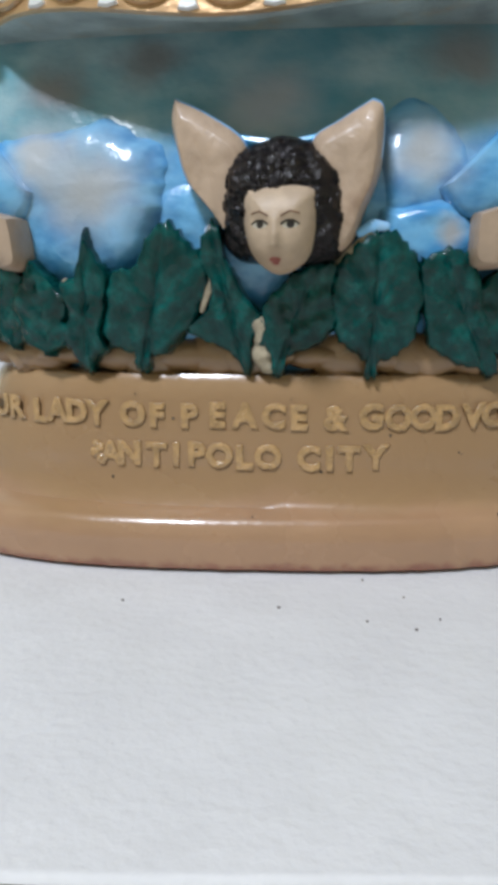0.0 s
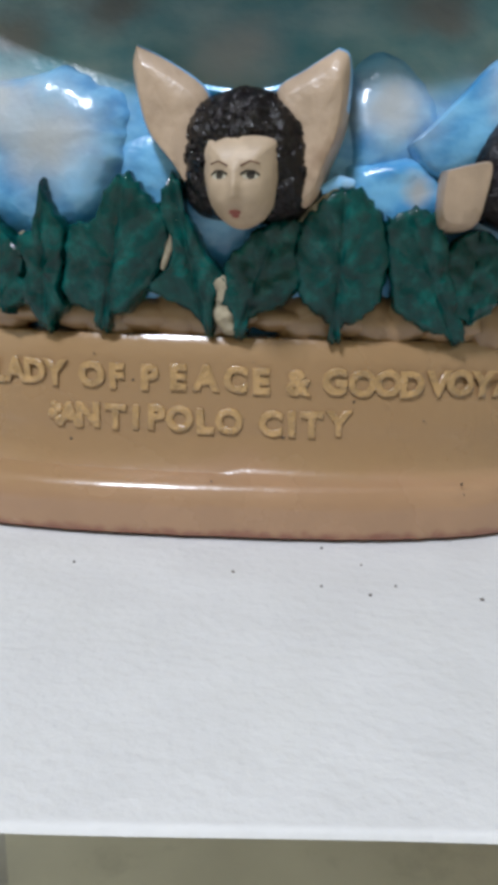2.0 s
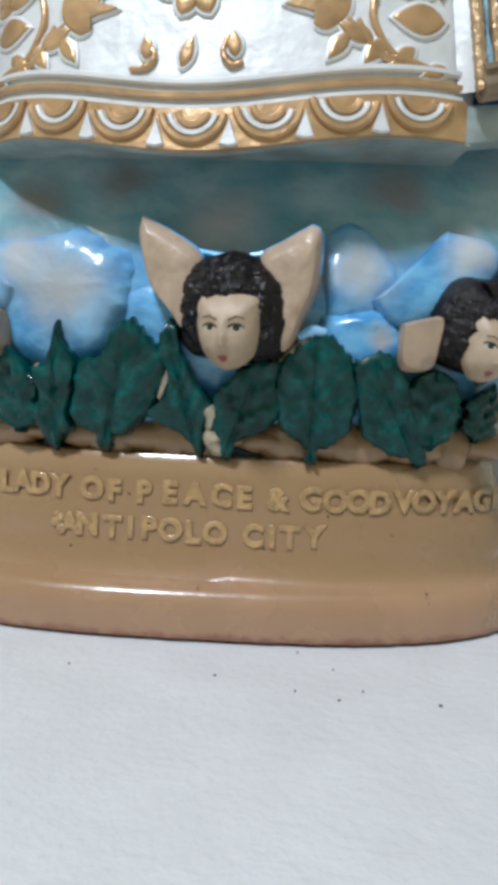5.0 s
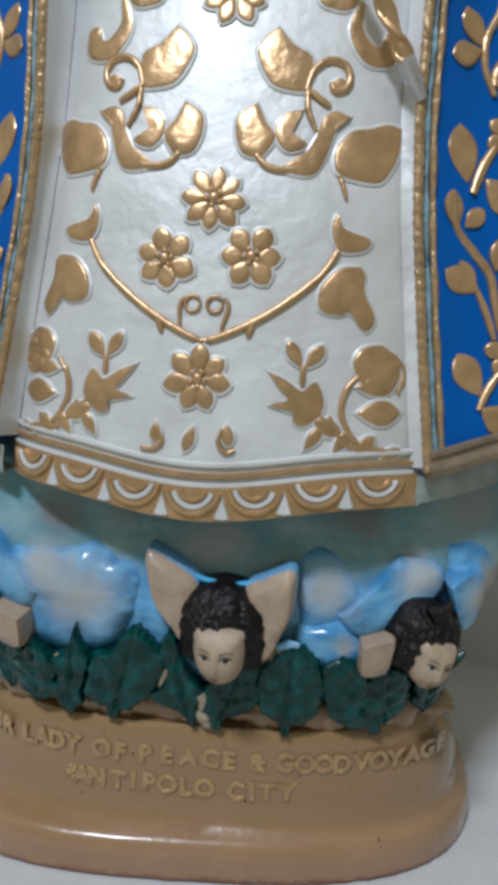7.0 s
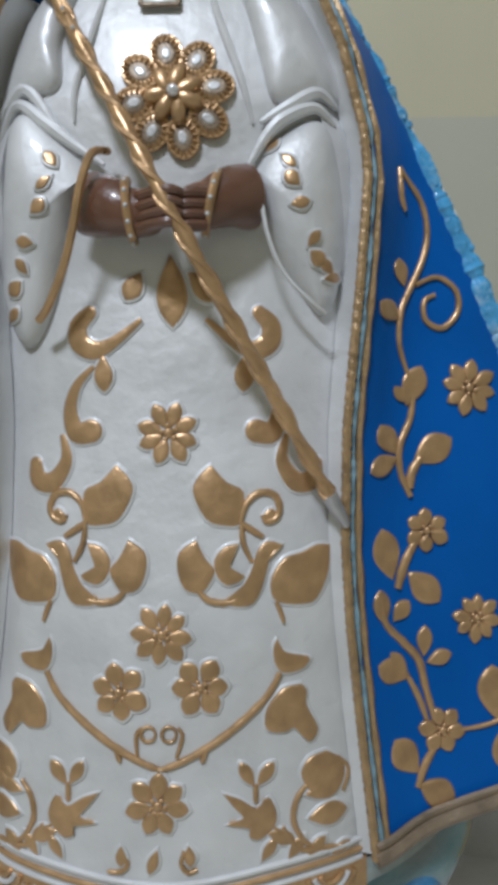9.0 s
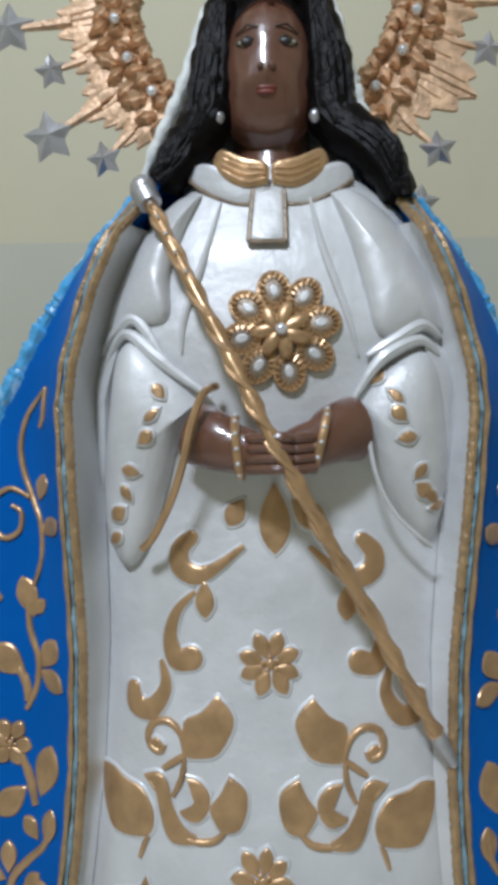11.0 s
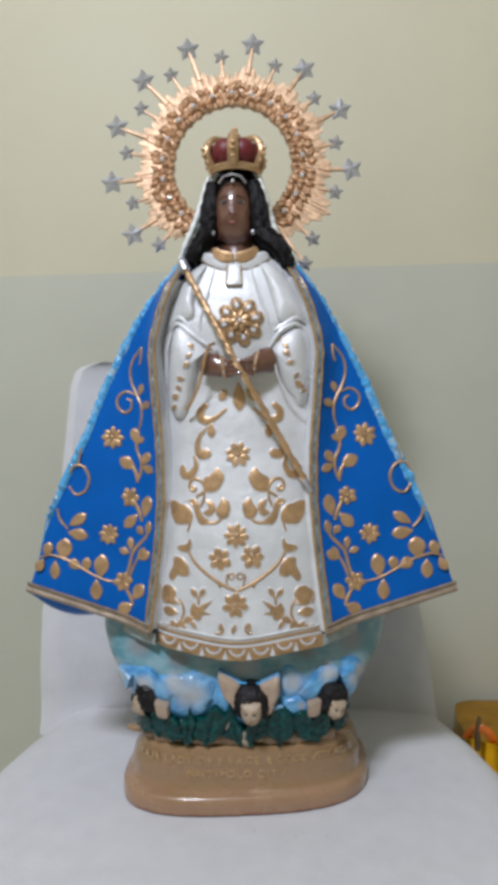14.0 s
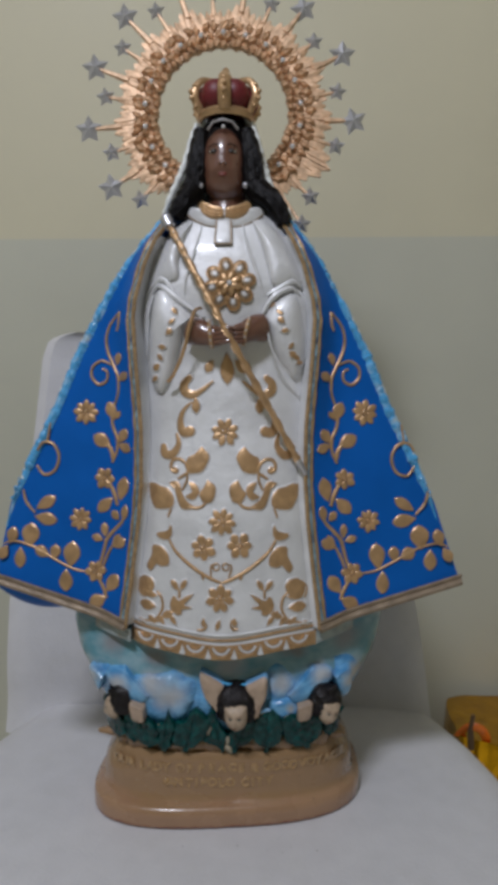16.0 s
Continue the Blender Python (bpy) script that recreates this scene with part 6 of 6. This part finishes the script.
def acanthus(deg, r, length, wide, lean, lift):
    """A stamped leaf that points outward, with a midrib and lobed sides."""
    p0 = halo_at(deg, r, lift)
    t = radians(deg) + lean
    ax, sd = Vector((math.sin(t), 0.16 * math.cos(t), math.cos(t))), Vector((math.cos(t), -0.16 * math.sin(t), -math.sin(t)))
    rows = []
    for k in range(9):
        u = k / 8
        w = wide * (0.25 + 0.9 * math.sin(math.pi * min(1.0, u * 1.02) ** 0.8)) * (1 + 0.28 * math.sin(u * 17)) * (1 - u ** 6)
        c = p0 + ax * (length * (u - 0.4)) + Vector((0, -0.0022 * math.sin(math.pi * u) - 0.0006, 0))
        rows.append([c - sd * w + Vector((0, 0.0022, 0)), c - sd * w * 0.5 - Vector((0, 0.0012, 0)), c + Vector((0, 0.0004, 0)), c + sd * w * 0.5 - Vector((0, 0.0012, 0)), c + sd * w + Vector((0, 0.0022, 0))])
    sh_ = Shape()
    sh_.rings(rows, HALO_GOLD, closed=False)
    sh_.rings([[p + Vector((0, 0.0016, 0)) for p in row] for row in rows], HALO_GOLD, closed=False)
    return part("leaf_scroll", sh_, halo, smooth=50)


for k in range(150):
    deg = -147 + 294 * k / 149 + rnd.uniform(-1.2, 1.2)
    ring_ = k % 3
    acanthus(deg, (0.0675, 0.0755, 0.0850)[ring_] + rnd.uniform(-0.0015, 0.0015), (0.0090, 0.0095, 0.0120)[ring_] * rnd.uniform(0.85, 1.2), (0.0034, 0.0035, 0.0034)[ring_] * rnd.uniform(0.8, 1.3), rnd.uniform(-0.9, 0.9), (0.0040, 0.0040, 0.0036)[ring_])


def ridges(deg, r0, r1):
    """Embossed ridges that run out along one lobe."""
    sh = Shape()
    for dd, rr in ((-2.6, 0.72), (0, 0.97), (2.6, 0.72)):
        p0, p1 = halo_at(deg + dd * 1.1, r0, 0.0030), halo_at(deg + dd * 0.8, r0 + (r1 - r0) * rr, 0.0018)
        sh.tube([p0, (p0 + p1) / 2, p1], [0.0011, 0.0010, 0.0005], HALO_GOLD, 7)
    return part("ridge", sh, halo)


def star(deg, r, size, turn):
    sh = Shape()
    c = halo_at(deg, r, 0.002)
    n = 5
    rim = []
    for k in range(2 * n):
        t = math.pi * k / n + turn
        q = size if k % 2 == 0 else size * 0.54
        rim.append((c.x + q * math.sin(t), c.z + q * math.cos(t)))
    verts = [(x, c.y + 0.0008, z) for x, z in rim] + [(c.x, c.y - 0.0032, c.z), (c.x, c.y + 0.003, c.z)]
    faces = [(k, (k + 1) % 10, 10) for k in range(10)] + [((k + 1) % 10, k, 11) for k in range(10)]
    sh.add(verts, faces, SILVER)
    return part("star", sh, halo, "silver five-pointed star", smooth=10)


for dg, far in BIG:
    ridges(dg, 0.086, 0.107)
    sh = Shape()
    sh.tube([halo_at(dg, 0.100, 0.001), halo_at(dg, far - 0.003, 0.001)], [0.0036, 0.0016], HALO_GOLD, 6)
    part("stem", sh, halo)
    star(dg, far, 0.0142, rnd.uniform(-0.3, 0.3))
for dg, far in SMALL:
    ridges(dg, 0.086, 0.101)
    sh = Shape()
    sh.tube([halo_at(dg, 0.096, 0.001), halo_at(dg, far - 0.002, 0.001)], [0.0028, 0.0013], HALO_GOLD, 6)
    part("stem", sh, halo)
    star(dg, far, 0.0098, rnd.uniform(-0.3, 0.3))
for dg, far in BROKEN:
    ridges(dg, 0.086, 0.120)
    ridges(dg - 5, 0.086, 0.105)
    ridges(dg + 5, 0.086, 0.105)
for k in range(17):
    dg = -134 + 268 * k / 16
    sh = Shape()
    sh.ball(halo_at(dg, 0.0765, 0.009), (0.0026, 0.0022, 0.0026), GEM, 10, 8)
    part("gem", sh, halo, "clear cut gem")
sh = Shape()
sh.tube([(HX, 0.085, 0.985), (HX, 0.100, 1.010), halo_at(180, 0.066)], 0.003, HALO_GOLD, 8)
sh.rings([[halo_at(d_, 0.066, -0.002), halo_at(d_, 0.066, 0.002), halo_at(d_, 0.074, 0.002), halo_at(d_, 0.074, -0.002)] for d_ in range(146, 216, 4)], HALO_GOLD, cap0=True, cap1=True)
part("socket", sh, halo)

# ---- gold foil parcel behind the chair ----
parcel = tagged(new("gift_parcel"), "large parcel wrapped in shiny gold foil", "parcel")
sh = Shape()
rings = []
for k in range(13):
    z = 0.362 * k / 12
    ring = []
    for j in range(40):
        t = 2 * math.pi * j / 40
        c, q = math.cos(t), math.sin(t)
        x = 0.45 + 0.15 * math.copysign(abs(c) ** 0.4, c)
        y = 0.36 + 0.08 * math.copysign(abs(q) ** 0.4, q)
        w = 0.006 * noise.noise((x * 18, y * 18, z * 22)) + 0.004 * noise.noise((x * 45, y * 45, z * 40))
        ring.append((x + w * c, y + w * q, z + (0.004 * noise.noise((x * 20, y * 20, 3)) if k == 12 else 0)))
    rings.append(ring)
sh.rings(rings, FOIL, cap0=True, cap1=True)
part("wrapping", sh, parcel)
sh = Shape()
sh.tube(curve_pts([(0.300, 0.320, 0.357), (0.306, 0.300, 0.378), (0.320, 0.292, 0.380), (0.332, 0.300, 0.362)], 5), 0.006, ORANGE, 8, squash=0.4)
part("ribbon", sh, parcel, "crumpled orange ribbon")
# thin brown twig that sticks up at the parcel's corner
sh = Shape()
sh.tube(curve_pts([(0.312, 0.300, 0.350), (0.309, 0.297, 0.375), (0.311, 0.293, 0.398)], 5), [0.0055 - 0.0003 * k for k in range(11)], TWIG, 8)
part("twig_stub", sh, parcel, "brown twig that sticks up from the parcel")

# ---- dust and chips ----
SPECKS = ((-0.032, -0.029), (0.014, -0.027), (0.039, -0.032), (0.050, -0.015), (0.059, -0.028), (0.081, -0.032), (0.038, -0.004), (0.052, -0.035))
rd = random.Random(44)
sh = Shape()
for x, y in SPECKS:
    r_ = rd.uniform(0.0003, 0.0006)
    sh.ball((x, y, SEAT_Z + 0.0003), (r_, r_ * rd.uniform(0.5, 1.2), 0.0004), DUST, 7, 5)
tagged(sh.link("dust_specks"), "dark dust specks on the white seat", "dust", kind="stuff")
sh = Shape()
CHIPS = ((-0.023, 0.435), (0.002, 0.433), (0.015, 0.435), (0.024, 0.462), (0.081, 0.449), (-0.053, 0.447), (0.082, 0.4455))
for k in range(26):
    x, z = CHIPS[k] if k < len(CHIPS) else (rd.uniform(-0.09, 0.10), rd.uniform(0.433, 0.489))
    fy = drum_y(x) if z > 0.458 else drum_y(x) - 0.0078 + (0.004 if z > 0.449 else 0)
    r_ = rd.uniform(0.0002, 0.0006)
    sh.ball((x, fy, z), (r_, 0.0004, r_ * rd.uniform(0.6, 1.3)), DARK, 6, 4)
tagged(part("paint_chips", sh, pedestal, "tiny dark chips in the glaze"), kind="stuff")
